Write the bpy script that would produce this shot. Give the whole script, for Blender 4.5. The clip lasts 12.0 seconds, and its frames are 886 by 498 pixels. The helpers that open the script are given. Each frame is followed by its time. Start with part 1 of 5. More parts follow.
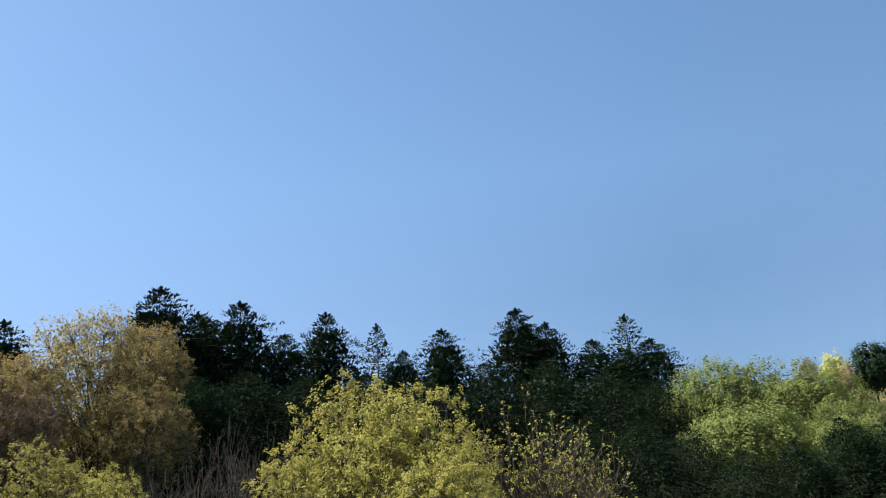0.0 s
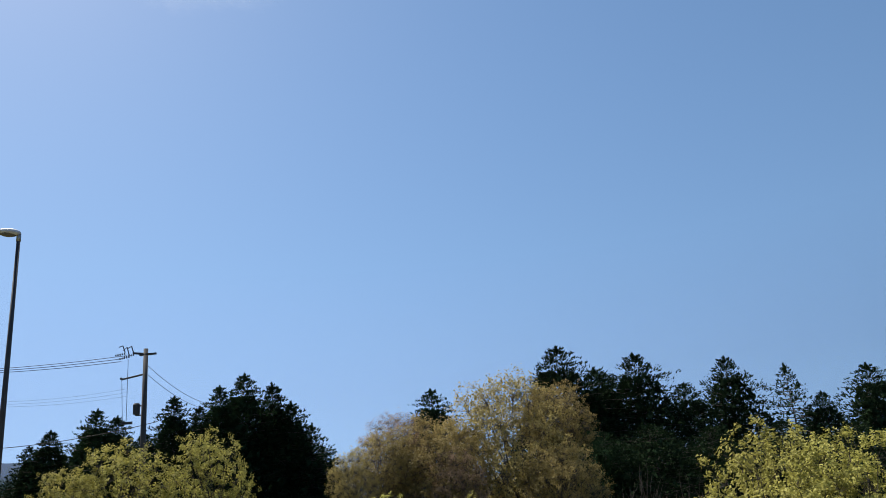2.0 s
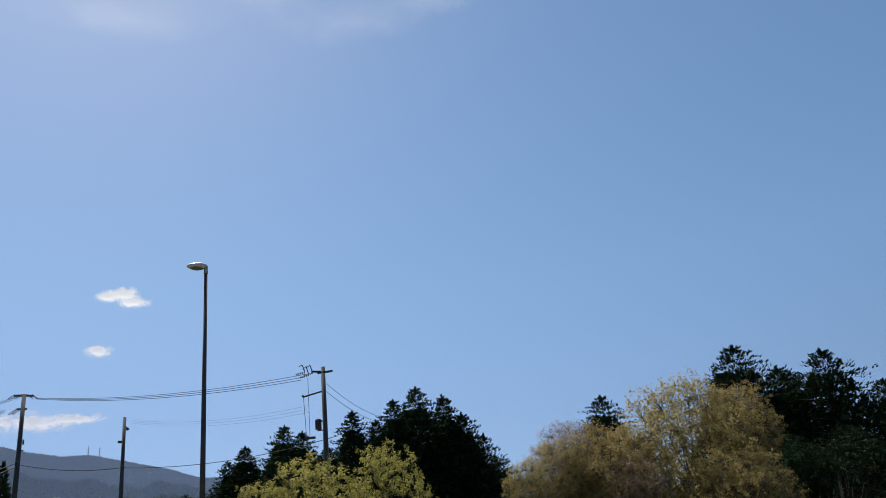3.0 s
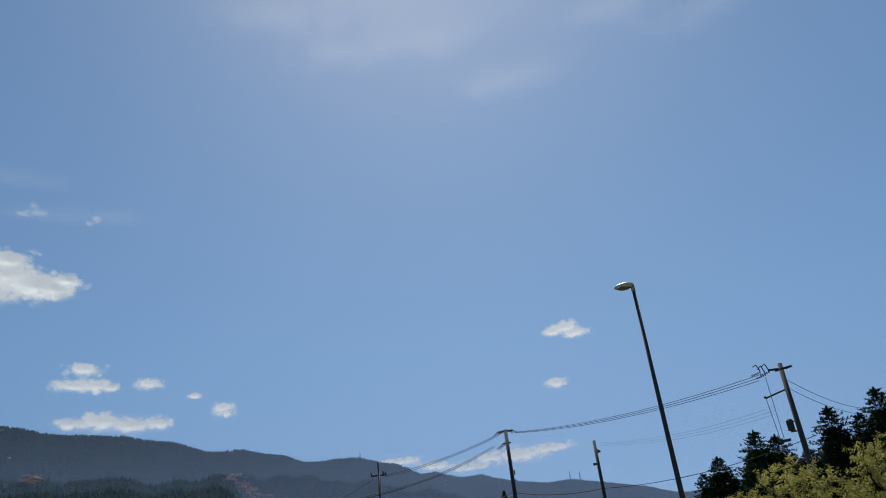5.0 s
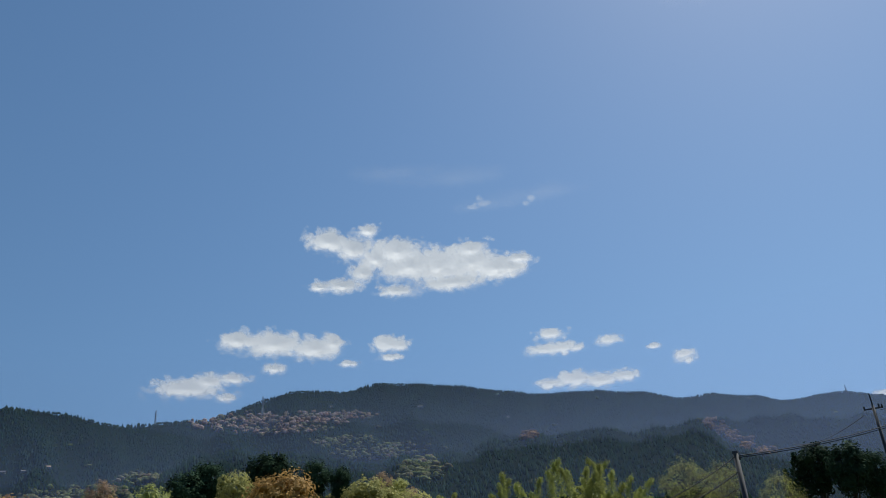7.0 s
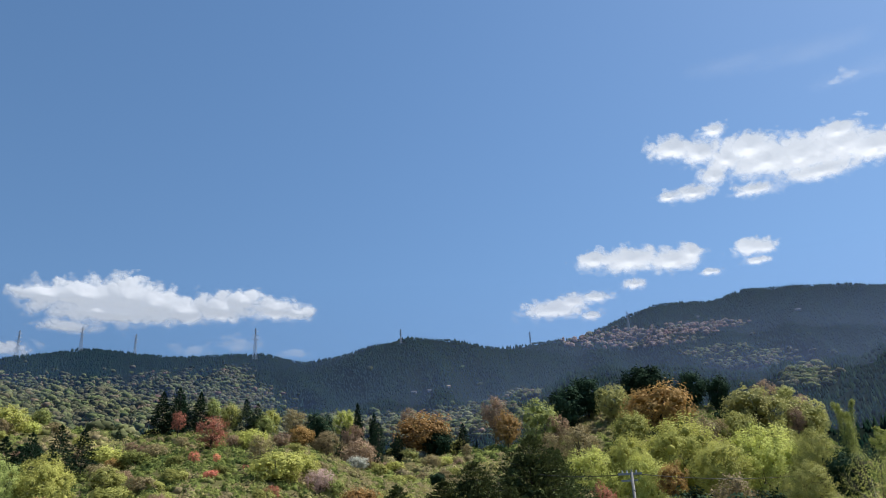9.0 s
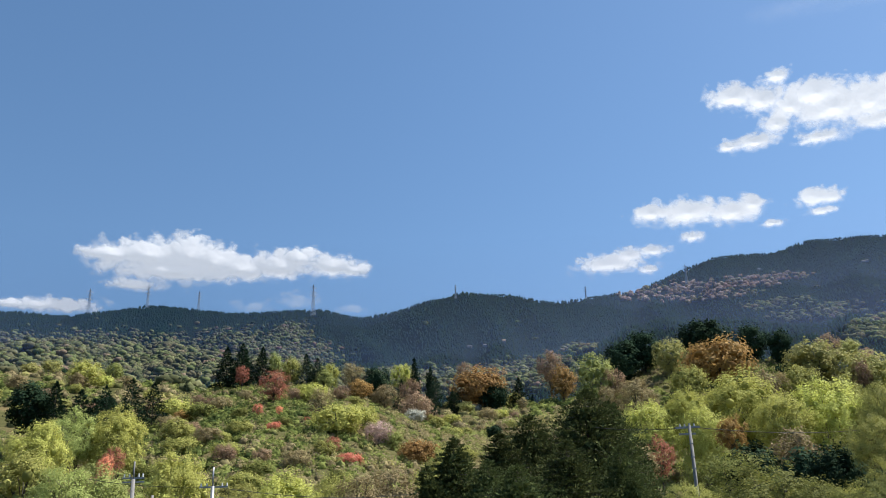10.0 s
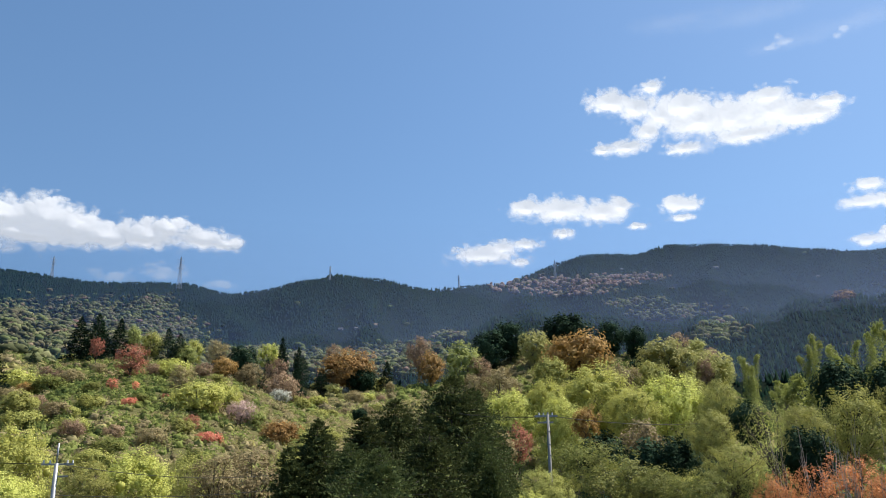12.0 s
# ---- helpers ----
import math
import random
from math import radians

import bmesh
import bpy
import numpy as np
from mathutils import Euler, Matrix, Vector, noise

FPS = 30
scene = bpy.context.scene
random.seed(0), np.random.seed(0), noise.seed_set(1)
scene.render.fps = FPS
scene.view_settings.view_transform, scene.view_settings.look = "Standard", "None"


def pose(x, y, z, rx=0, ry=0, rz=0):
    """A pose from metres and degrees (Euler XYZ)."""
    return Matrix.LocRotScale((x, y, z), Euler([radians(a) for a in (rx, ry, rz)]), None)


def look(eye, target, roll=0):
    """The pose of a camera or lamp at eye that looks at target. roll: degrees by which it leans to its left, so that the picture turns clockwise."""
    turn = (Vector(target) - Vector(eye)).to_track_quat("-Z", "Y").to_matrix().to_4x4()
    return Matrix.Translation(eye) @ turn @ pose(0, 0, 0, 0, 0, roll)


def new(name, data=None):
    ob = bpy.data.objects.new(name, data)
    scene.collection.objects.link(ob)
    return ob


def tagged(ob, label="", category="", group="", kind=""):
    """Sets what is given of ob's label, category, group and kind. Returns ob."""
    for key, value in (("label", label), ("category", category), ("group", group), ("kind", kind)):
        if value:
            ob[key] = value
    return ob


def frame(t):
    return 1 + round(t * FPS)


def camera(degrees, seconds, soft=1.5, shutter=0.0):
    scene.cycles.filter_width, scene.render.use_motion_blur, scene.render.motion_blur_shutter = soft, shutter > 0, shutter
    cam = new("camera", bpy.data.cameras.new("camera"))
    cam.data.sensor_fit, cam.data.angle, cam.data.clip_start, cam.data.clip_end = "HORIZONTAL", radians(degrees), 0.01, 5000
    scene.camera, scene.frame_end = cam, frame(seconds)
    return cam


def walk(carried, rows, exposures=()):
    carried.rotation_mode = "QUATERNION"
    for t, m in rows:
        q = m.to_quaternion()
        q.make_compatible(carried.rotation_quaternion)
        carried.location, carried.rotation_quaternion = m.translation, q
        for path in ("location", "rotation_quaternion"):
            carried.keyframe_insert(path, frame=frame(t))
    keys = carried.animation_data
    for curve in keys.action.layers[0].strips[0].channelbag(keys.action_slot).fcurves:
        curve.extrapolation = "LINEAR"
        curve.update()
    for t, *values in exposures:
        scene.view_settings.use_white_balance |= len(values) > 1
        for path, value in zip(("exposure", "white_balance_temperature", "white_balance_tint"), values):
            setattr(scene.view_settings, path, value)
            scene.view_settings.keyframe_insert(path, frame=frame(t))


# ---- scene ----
import itertools

# ================= camera =================
EYE = 1.6
cam = camera(60.5, 12.0, soft=0.68)
PATH = [
    (0, pose(0, 0, EYE, 102.10, 4.23, 0.91)),
    (0.5, pose(0, 0, EYE, 102.70, 4.59, 9.08)),
    (1, pose(0, 0, EYE, 104.08, 5.03, 15.71)),
    (1.5, pose(0, 0, EYE, 106.15, 5.28, 23.14)),
    (2, pose(0, 0, EYE, 108.38, 5.15, 30.30)),
    (2.5, pose(0, 0, EYE, 109.77, 5.14, 36.59)),
    (2.7, pose(0, 0, EYE, 109.99, 5.17, 39.06)),
    (4.3, pose(0, 0, EYE, 111.93, 6.52, 63.45)),
    (4.5, pose(0, 0, EYE, 112.65, 6.63, 67.32)),
    (5, pose(0, 0, EYE, 114.78, 6.60, 76.84)),
    (5.5, pose(0, 0, EYE, 116.09, 5.89, 86.32)),
    (6, pose(0, 0, EYE, 116.04, 5.22, 95.78)),
    (6.5, pose(0, 0, EYE, 115.53, 4.84, 104.21)),
    (7, pose(0, 0, EYE, 114.31, 4.48, 110.81)),
    (7.5, pose(0, 0, EYE, 113.00, 4.78, 118.37)),
    (7.7, pose(0, 0, EYE, 112.59, 4.72, 121.24)),
    (9.3, pose(0, 0, EYE, 108.87, 1.92, 139.92)),
    (9.5, pose(0, 0, EYE, 108.25, 1.82, 140.77)),
    (10, pose(0, 0, EYE, 106.48, 1.80, 141.89)),
    (10.5, pose(0, 0, EYE, 104.64, 1.46, 141.29)),
    (11, pose(0, 0, EYE, 103.30, 0.56, 137.75)),
    (11.5, pose(0, 0, EYE, 103.62, 0.33, 133.41)),
    (12, pose(0, 0, EYE, 105.09, 0.62, 131.96)),
]
walk(cam, PATH, exposures=[(0, 1.33, 6680, 10), (1.5, 1.1, 6700, 10), (2.5, 0.88, 6700, 10), (4.5, 0.46, 6450, 7), (5.5, 0.33, 6300, 4), (6.5, 0.39, 6280, 5), (7.5, 0.54, 6220, 8), (9.5, 0.95, 6250, 10), (10.2, 1.03, 6350, 10), (11, 1.2, 6450, 10), (11.5, 1.22, 6450, 10), (12, 1.1, 6450, 10)])

# ================= light =================
SUN_AZ, SUN_EL = 72.0, 56.0
world = bpy.data.worlds.new("spring_sky")
scene.world = world
world.use_nodes = True
wn = world.node_tree.nodes
sky = wn.new("ShaderNodeTexSky")
sky.sky_type = "NISHITA"
sky.sun_disc = False
sky.sun_elevation = radians(SUN_EL)
sky.sun_rotation = radians(-SUN_AZ)
sky.altitude = 300
sky.air_density, sky.dust_density, sky.ozone_density = 1.1, 0.42, 1.0
# the clear sky keeps its blue down to the hills
way = wn.new("ShaderNodeTexCoord")
lift = wn.new("ShaderNodeVectorMath")
lift.operation = "MULTIPLY_ADD"
lift.inputs[1].default_value, lift.inputs[2].default_value = (1, 1, 0.74), (0, 0, 0.22)
unit_way = wn.new("ShaderNodeVectorMath")
unit_way.operation = "NORMALIZE"
world.node_tree.links.new(way.outputs["Generated"], lift.inputs[0])
world.node_tree.links.new(lift.outputs["Vector"], unit_way.inputs[0])
world.node_tree.links.new(unit_way.outputs["Vector"], sky.inputs["Vector"])
rich = wn.new("ShaderNodeHueSaturation")
rich.inputs["Saturation"].default_value, rich.inputs["Hue"].default_value = 1.14, 0.4975
world.node_tree.links.new(sky.outputs["Color"], rich.inputs["Color"])
world.node_tree.links.new(rich.outputs["Color"], wn["Background"].inputs["Color"])
wn["Background"].inputs["Strength"].default_value = 0.070
sun = new("sun", bpy.data.lights.new("sun", "SUN"))
sun.data.energy, sun.data.angle, sun.data.color = 5.0, radians(0.53), (1.0, 0.95, 0.87)
sun_dir = Vector((-math.sin(radians(SUN_AZ)) * math.cos(radians(SUN_EL)), math.cos(radians(SUN_AZ)) * math.cos(radians(SUN_EL)), math.sin(radians(SUN_EL))))
sun.matrix_world = look((0, 0, 60), Vector((0, 0, 60)) - sun_dir)

# ================= materials =================


def node_mat(name):
    m = bpy.data.materials.new(name)
    m.use_nodes = True
    n, l = m.node_tree.nodes, m.node_tree.links
    return m, n, l, n["Principled BSDF"]


def ramp(n, stops):
    r = n.new("ShaderNodeValToRGB")
    while len(r.color_ramp.elements) < len(stops):
        r.color_ramp.elements.new(0.5)
    for e, (p, c) in zip(r.color_ramp.elements, stops):
        e.position, e.color = p, (*c, 1)
    return r


def noise_tex(n, l, scale, detail=6, coord="Object", rough=0.6):
    tc = n.new("ShaderNodeTexCoord")
    t = n.new("ShaderNodeTexNoise")
    t.inputs["Scale"].default_value, t.inputs["Detail"].default_value, t.inputs["Roughness"].default_value = scale, detail, rough
    l.new(tc.outputs[coord], t.inputs["Vector"])
    return t


def leaf_mat(name, dark, mid, light, translucent=0.35, gloss=0.6, vary=0.16, shine=0.05):
    """Foliage: each leaf or spray takes its own shade, each tree its own tone; part of the light goes through."""
    m, n, l, p = node_mat(name)
    geo = n.new("ShaderNodeNewGeometry")
    info = n.new("ShaderNodeObjectInfo")
    r = ramp(n, [(0.0, tuple((a + b) / 2 for a, b in zip(dark, mid))), (0.5, mid), (1.0, tuple((a + b) / 2 for a, b in zip(light, mid)))])
    l.new(geo.outputs["Random Per Island"], r.inputs["Fac"])
    hsv = n.new("ShaderNodeHueSaturation")
    mr = n.new("ShaderNodeMapRange")
    mr.inputs["To Min"].default_value, mr.inputs["To Max"].default_value = 1 - vary, 1 + vary
    l.new(info.outputs["Random"], mr.inputs["Value"])
    l.new(mr.outputs["Result"], hsv.inputs["Value"])
    mh = n.new("ShaderNodeMapRange")
    mh.inputs["To Min"].default_value, mh.inputs["To Max"].default_value = 0.497, 0.511
    l.new(info.outputs["Random"], mh.inputs["Value"])
    l.new(mh.outputs["Result"], hsv.inputs["Hue"])
    l.new(r.outputs["Color"], hsv.inputs["Color"])
    l.new(hsv.outputs["Color"], p.inputs["Base Color"])
    p.inputs["Roughness"].default_value = gloss
    p.inputs["Specular IOR Level"].default_value = shine
    tr = n.new("ShaderNodeBsdfTranslucent")
    l.new(hsv.outputs["Color"], tr.inputs["Color"])
    mix = n.new("ShaderNodeMixShader")
    mix.inputs["Fac"].default_value = translucent
    l.new(p.outputs["BSDF"], mix.inputs[1])
    l.new(tr.outputs["BSDF"], mix.inputs[2])
    l.new(mix.outputs["Shader"], n["Material Output"].inputs["Surface"])
    return m


def bark_mat(name, a, b, scale=6):
    m, n, l, p = node_mat(name)
    t = noise_tex(n, l, scale, 8)
    r = ramp(n, [(0.3, a), (0.7, b)])
    l.new(t.outputs["Fac"], r.inputs["Fac"])
    l.new(r.outputs["Color"], p.inputs["Base Color"])
    p.inputs["Roughness"].default_value = 0.9
    bump = n.new("ShaderNodeBump")
    bump.inputs["Strength"].default_value, bump.inputs["Distance"].default_value = 0.6, 0.02
    l.new(t.outputs["Fac"], bump.inputs["Height"])
    l.new(bump.outputs["Normal"], p.inputs["Normal"])
    return m


def solid_mat(name, col, rough=0.5, metal=0.0, var=0.25, scale=8):
    m, n, l, p = node_mat(name)
    t = noise_tex(n, l, scale, 6)
    r = ramp(n, [(0.25, tuple(c * (1 - var) for c in col)), (0.75, tuple(min(1, c * (1 + var)) for c in col))])
    l.new(t.outputs["Fac"], r.inputs["Fac"])
    l.new(r.outputs["Color"], p.inputs["Base Color"])
    p.inputs["Roughness"].default_value, p.inputs["Metallic"].default_value = rough, metal
    return m


LEAF = {
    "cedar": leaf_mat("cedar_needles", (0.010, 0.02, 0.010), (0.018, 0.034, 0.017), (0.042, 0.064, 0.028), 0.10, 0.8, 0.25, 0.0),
    # cedar needles again for the valley, its stronger light put into the colours
    "valley": leaf_mat("lit_tone_cedar_needles", (0.018, 0.026, 0.011), (0.077, 0.098, 0.037), (0.268, 0.279, 0.098), 0.15, 0.8, 0.25, 0.02),
    "dark": leaf_mat("dark_evergreen", (0.0161, 0.0322, 0.0184), (0.023, 0.0437, 0.023), (0.0403, 0.069, 0.0345), 0.12, 0.8, 0.25, 0.02),
    "lime": leaf_mat("fresh_lime_leaves", (0.198, 0.231, 0.066), (0.320, 0.360, 0.113), (0.463, 0.473, 0.185), 0.4),
    "yellow": leaf_mat("yellow_green_leaves", (0.135, 0.122, 0.030), (0.316, 0.296, 0.074), (0.507, 0.470, 0.177), 0.4),
    "gold": leaf_mat("golden_brown_leaves", (0.160, 0.119, 0.045), (0.260, 0.201, 0.077), (0.386, 0.312, 0.135), 0.4),
    "ygreen": leaf_mat("pale_yellow_green_leaves", (0.258, 0.266, 0.076), (0.469, 0.475, 0.124), (0.696, 0.661, 0.233), 0.4),
    "green": leaf_mat("green_leaves", (0.078, 0.091, 0.025), (0.158, 0.169, 0.045), (0.293, 0.273, 0.078), 0.35),
    "olive": leaf_mat("olive_leaves", (0.151, 0.163, 0.048), (0.303, 0.297, 0.085), (0.499, 0.468, 0.150), 0.35),
    "pale": leaf_mat("pale_olive_leaves", (0.237, 0.235, 0.080), (0.375, 0.365, 0.125), (0.530, 0.496, 0.194), 0.35),
    "brown": leaf_mat("brown_budding_twigs", (0.16, 0.13, 0.07), (0.26, 0.205, 0.105), (0.37, 0.3, 0.155), 0.3),
    "redbrown": leaf_mat("red_brown_young_leaves", (0.190, 0.120, 0.079), (0.290, 0.195, 0.126), (0.400, 0.290, 0.194), 0.35),
    "orange": leaf_mat("orange_brown_young_leaves", (0.190, 0.116, 0.043), (0.342, 0.206, 0.071), (0.475, 0.301, 0.123), 0.35),
    "red": leaf_mat("red_azalea_flowers", (0.5, 0.16, 0.1), (0.7, 0.26, 0.17), (0.78, 0.4, 0.28), 0.35),
    "orangered": leaf_mat("orange_red_young_leaves", (0.26, 0.12, 0.05), (0.52, 0.21, 0.09), (0.66, 0.36, 0.17), 0.35),
    "maple": leaf_mat("dull_red_young_leaves", (0.2, 0.075, 0.05), (0.34, 0.13, 0.09), (0.48, 0.22, 0.15), 0.35),
    "pinkt": leaf_mat("dull_pink_blossom", (0.32, 0.22, 0.19), (0.48, 0.34, 0.3), (0.62, 0.48, 0.44), 0.35),
    "white": leaf_mat("white_blossom", (0.3, 0.31, 0.24), (0.45, 0.45, 0.38), (0.58, 0.58, 0.52), 0.35),
    "bamboo": leaf_mat("bamboo_leaves", (0.13, 0.155, 0.04), (0.27, 0.29, 0.075), (0.45, 0.45, 0.14), 0.4),
    "fresh": leaf_mat("fresh_mid_green_leaves", (0.077, 0.105, 0.029), (0.150, 0.187, 0.053), (0.270, 0.297, 0.106), 0.35),
}
BARK = bark_mat("grey_brown_bark", (0.04, 0.033, 0.026), (0.10, 0.085, 0.065))
BARK_DARK = bark_mat("dark_bark", (0.025, 0.02, 0.016), (0.06, 0.05, 0.04))
TWIG = bark_mat("bare_grey_twigs", (0.035, 0.029, 0.024), (0.085, 0.068, 0.056), 3)
TWIG_PALE = bark_mat("bleached_twigs", (0.2, 0.175, 0.155), (0.4, 0.36, 0.32), 3)
CULM = solid_mat("bamboo_culm", (0.20, 0.22, 0.07), 0.45)
STEEL = solid_mat("weathered_galvanised_steel", (0.30, 0.31, 0.32), 0.45, 0.6)
POLE_GREY = solid_mat("grey_painted_steel", (0.036, 0.037, 0.042), 0.75, 0.0)
# paler copy of the pole concrete, with sunlight put into its colour
CONCRETE_PALE = solid_mat("sunlit_tone_pole_concrete", (0.2, 0.195, 0.185), 0.9)
CONCRETE = solid_mat("pole_concrete", (0.05, 0.049, 0.048), 0.9)
BLACK = solid_mat("black_cable_sheath", (0.012, 0.012, 0.014), 0.85)
PORCELAIN = solid_mat("porcelain", (0.62, 0.62, 0.60), 0.25)
BLUE_GREY = solid_mat("pale_blue_enamel", (0.46, 0.56, 0.68), 0.45)
LAMP_CASING = solid_mat("pale_grey_lamp_casing", (0.55, 0.56, 0.58), 0.35)
LAMP_GLASS = solid_mat("lamp_diffuser", (0.12, 0.125, 0.13), 0.2)
WHITE = solid_mat("pale_wall_paint", (0.22, 0.22, 0.2), 0.7, 0, 0.08)

# ================= mesh helpers =================
DEG = math.pi / 180


def polar(az, r, z=0.0):
    return Vector((-math.sin(az * DEG) * r, math.cos(az * DEG) * r, z))


def sight(az, el, r):
    """The place r metres off, at an azimuth counted from +y to the left and an elevation, both from the eye."""
    return polar(az, r, EYE + r * math.tan(el * DEG))


def poly_mesh(name, verts, faces, mats, smooth=False):
    """A mesh from vertex and face arrays; faces all with the same number of corners."""
    verts, faces = np.asarray(verts, np.float32), np.asarray(faces, np.int32)
    k = faces.shape[1]
    me = bpy.data.meshes.new(name)
    me.vertices.add(len(verts))
    me.vertices.foreach_set("co", verts.reshape(-1))
    me.loops.add(faces.size)
    me.loops.foreach_set("vertex_index", faces.reshape(-1))
    me.polygons.add(len(faces))
    me.polygons.foreach_set("loop_start", np.arange(0, faces.size, k, dtype=np.int32))
    if smooth:
        me.polygons.foreach_set("use_smooth", np.ones(len(faces), bool))
    me.update(calc_edges=True)
    for m in mats:
        me.materials.append(m)
    return me


def tubes(segs, sides=5):
    """Tapered tubes from rows (x0, y0, z0, x1, y1, z1, r0, r1), as vertex and face arrays."""
    s = np.asarray(segs, float)
    a, b, ra, rb = s[:, 0:3], s[:, 3:6], s[:, 6], s[:, 7]
    d = b - a
    d /= np.linalg.norm(d, axis=1, keepdims=True) + 1e-9
    ref = np.where(np.abs(d[:, 2:3]) > 0.9, np.array([[1.0, 0, 0]]), np.array([[0, 0, 1.0]]))
    u = np.cross(d, ref)
    u /= np.linalg.norm(u, axis=1, keepdims=True)
    v = np.cross(d, u)
    ang = np.arange(sides) * 2 * np.pi / sides
    ring = np.cos(ang)[None, :, None] * u[:, None, :] + np.sin(ang)[None, :, None] * v[:, None, :]
    verts = np.concatenate([a[:, None] + ring * ra[:, None, None], b[:, None] + ring * rb[:, None, None]], 1).reshape(-1, 3)
    i = np.arange(sides)
    j = (i + 1) % sides
    one = np.stack([i, j, j + sides, i + sides], 1)
    faces = (one[None] + (np.arange(len(s)) * 2 * sides)[:, None, None]).reshape(-1, 4)
    return verts, faces


def tube_mesh(name, segs, mat, sides=5):
    v, f = tubes(segs, sides)
    return poly_mesh(name, v, f, [mat], True)


def unit(v):
    return v / (np.linalg.norm(v, axis=-1, keepdims=True) + 1e-9)


def leaves(rng, pos, size, up=0.3, long=1.6, out=None, loose=1.0):
    """A pointed leaf or small spray at each place, turned at random, leaning upwards and outwards."""
    n = len(pos)
    nrm = rng.normal(size=(n, 3)) * loose + np.array([0, 0, up])
    if out is not None:
        nrm += out
    nrm = unit(nrm)
    t = unit(np.cross(nrm, rng.normal(size=(n, 3))))
    b = np.cross(nrm, t)
    s = size * rng.uniform(0.6, 1.3, (n, 1)) * 0.5
    return np.stack([pos + t * s * long, pos - t * s * 0.9 + b * s, pos - t * s * 0.9 - b * s], 1)


def leaf_mesh(name, tris, mat, inside=None):
    """Leaves in one mesh; inside holds the dense lumps of leaf within the crown."""
    n = len(tris)
    if inside is None:
        return poly_mesh(name, np.asarray(tris).reshape(-1, 3), np.arange(3 * n).reshape(-1, 3), [mat])
    V, F = inside
    return poly_mesh(name, np.concatenate([V, np.asarray(tris).reshape(-1, 3)]), np.concatenate([F, np.arange(3 * n).reshape(-1, 3) + len(V)]), [mat], True)


def tone(me, values):
    """One random tone for each plant of a joined wood, at its vertices."""
    at = me.attributes.new("tone", "FLOAT", "POINT")
    at.data.foreach_set("value", np.asarray(values, np.float32))
    return me


def part(name, me, parent, label=""):
    ob = new(name, me)
    ob.parent = parent
    if label:
        ob["label"] = label
    return ob


# ---- plants, each built at height 1 and width 1 and set to size when planted ----


def broadleaf(seed, lobes=16, tufts=10, per=12, leaf=0.028, base=0.22, open_=0.0, flat=1.0, stems=1, spread=1.0, droop=0.0, twigs=1, aspect=0.9, tuft=0.05, core=0, loose=0.5):
    rng = np.random.default_rng(seed)
    base = max(base, 1 - 1.05 * aspect)
    zc = (1 + base) / 2
    hz = (1 - base) / 2
    c = np.zeros((0, 3))
    while len(c) < lobes:
        p = unit(rng.normal(size=(14, 3)) + np.array([0, 0, 0.15])) * (0.8 * rng.uniform(0.2, 1, (14, 1)) ** 0.4)
        far = np.linalg.norm(p[:, None] - c[None], axis=-1).min(1) if len(c) else np.zeros(14)
        c = np.concatenate([c, p[[far.argmax()]]])
    lr = rng.uniform(0.8, 1.25, lobes) * 1.2 * lobes ** -0.333
    segs, fine, pos, outs, inner = [], [], [], [], []
    roots = [np.array([rng.uniform(-0.05, 0.05) * (stems > 1), rng.uniform(-0.05, 0.05) * (stems > 1), 0.0]) for _ in range(stems)]
    forks = []
    for r0 in roots:
        top = np.array([r0[0] * 3 + rng.uniform(-0.03, 0.03), r0[1] * 3 + rng.uniform(-0.03, 0.03), base + hz * 0.5])
        mid = (r0 + top) / 2 + rng.normal(0, 0.012, 3)
        w = 0.022 / math.sqrt(stems)
        segs += [(*r0, *mid, w * 1.25, w), (*mid, *top, w, w * 0.7)]
        forks.append((mid, top, w * 0.7))
    for k in range(lobes):
        ctr = np.array([c[k, 0] * 0.5 * spread, c[k, 1] * 0.5 * spread, zc + c[k, 2] * hz])
        rad = lr[k] * np.array([0.5 * spread, 0.5 * spread, hz])
        mid, top, w = forks[k % stems]
        start = mid + (top - mid) * rng.uniform(0.1, 1.0)
        knee = (start + ctr) / 2 + np.array([0, 0, 0.03]) + rng.normal(0, 0.015, 3)
        segs += [(*start, *knee, w * 0.7, w * 0.45), (*knee, *ctr, w * 0.45, w * 0.25)]
        d = unit(rng.normal(size=(tufts, 3)) + c[k] * 0.9 + np.array([0, 0, 0.35]))
        tc = ctr + d * rad * rng.uniform(0.6 - 0.3 * open_, 1.08, (tufts, 1))
        tc[:, 2] = np.maximum(tc[:, 2], base * 0.5)
        for q in tc[::twigs]:
            fine.append((*ctr, *q, w * 0.2, w * 0.05))
        sp = tuft * np.array([1, 1, flat * aspect])
        pp = (tc[:, None] + np.clip(rng.normal(size=(tufts, per, 3)), -1.9, 1.9) * sp).reshape(-1, 3)
        if droop:
            pp[:, 2] -= droop * rng.random(len(pp)) ** 2
        pos.append(pp)
        outs.append(np.repeat(d, per, 0) * 1.1)
        inner.append((ctr, rad * core))
    pos, outs = np.concatenate(pos), np.concatenate(outs)
    lo, hi = pos.min(0), pos.max(0)
    k = np.array([1 / (hi[0] - lo[0]), 1 / (hi[1] - lo[1]), 1 / hi[2]])
    pos = pos * k
    segs, fine = np.array(segs), np.array(fine)
    for s in (segs, fine):
        s[:, 0:3] *= k
        s[:, 3:6] *= k
    crown_out = unit((pos - np.array([0, 0, (1 + base) / 2 - 0.1])) * np.array([1, 1, 0.8]))
    q = leaves(rng, pos, leaf, 0.35, 1.5, outs * 0.75 + crown_out * 0.7, loose)
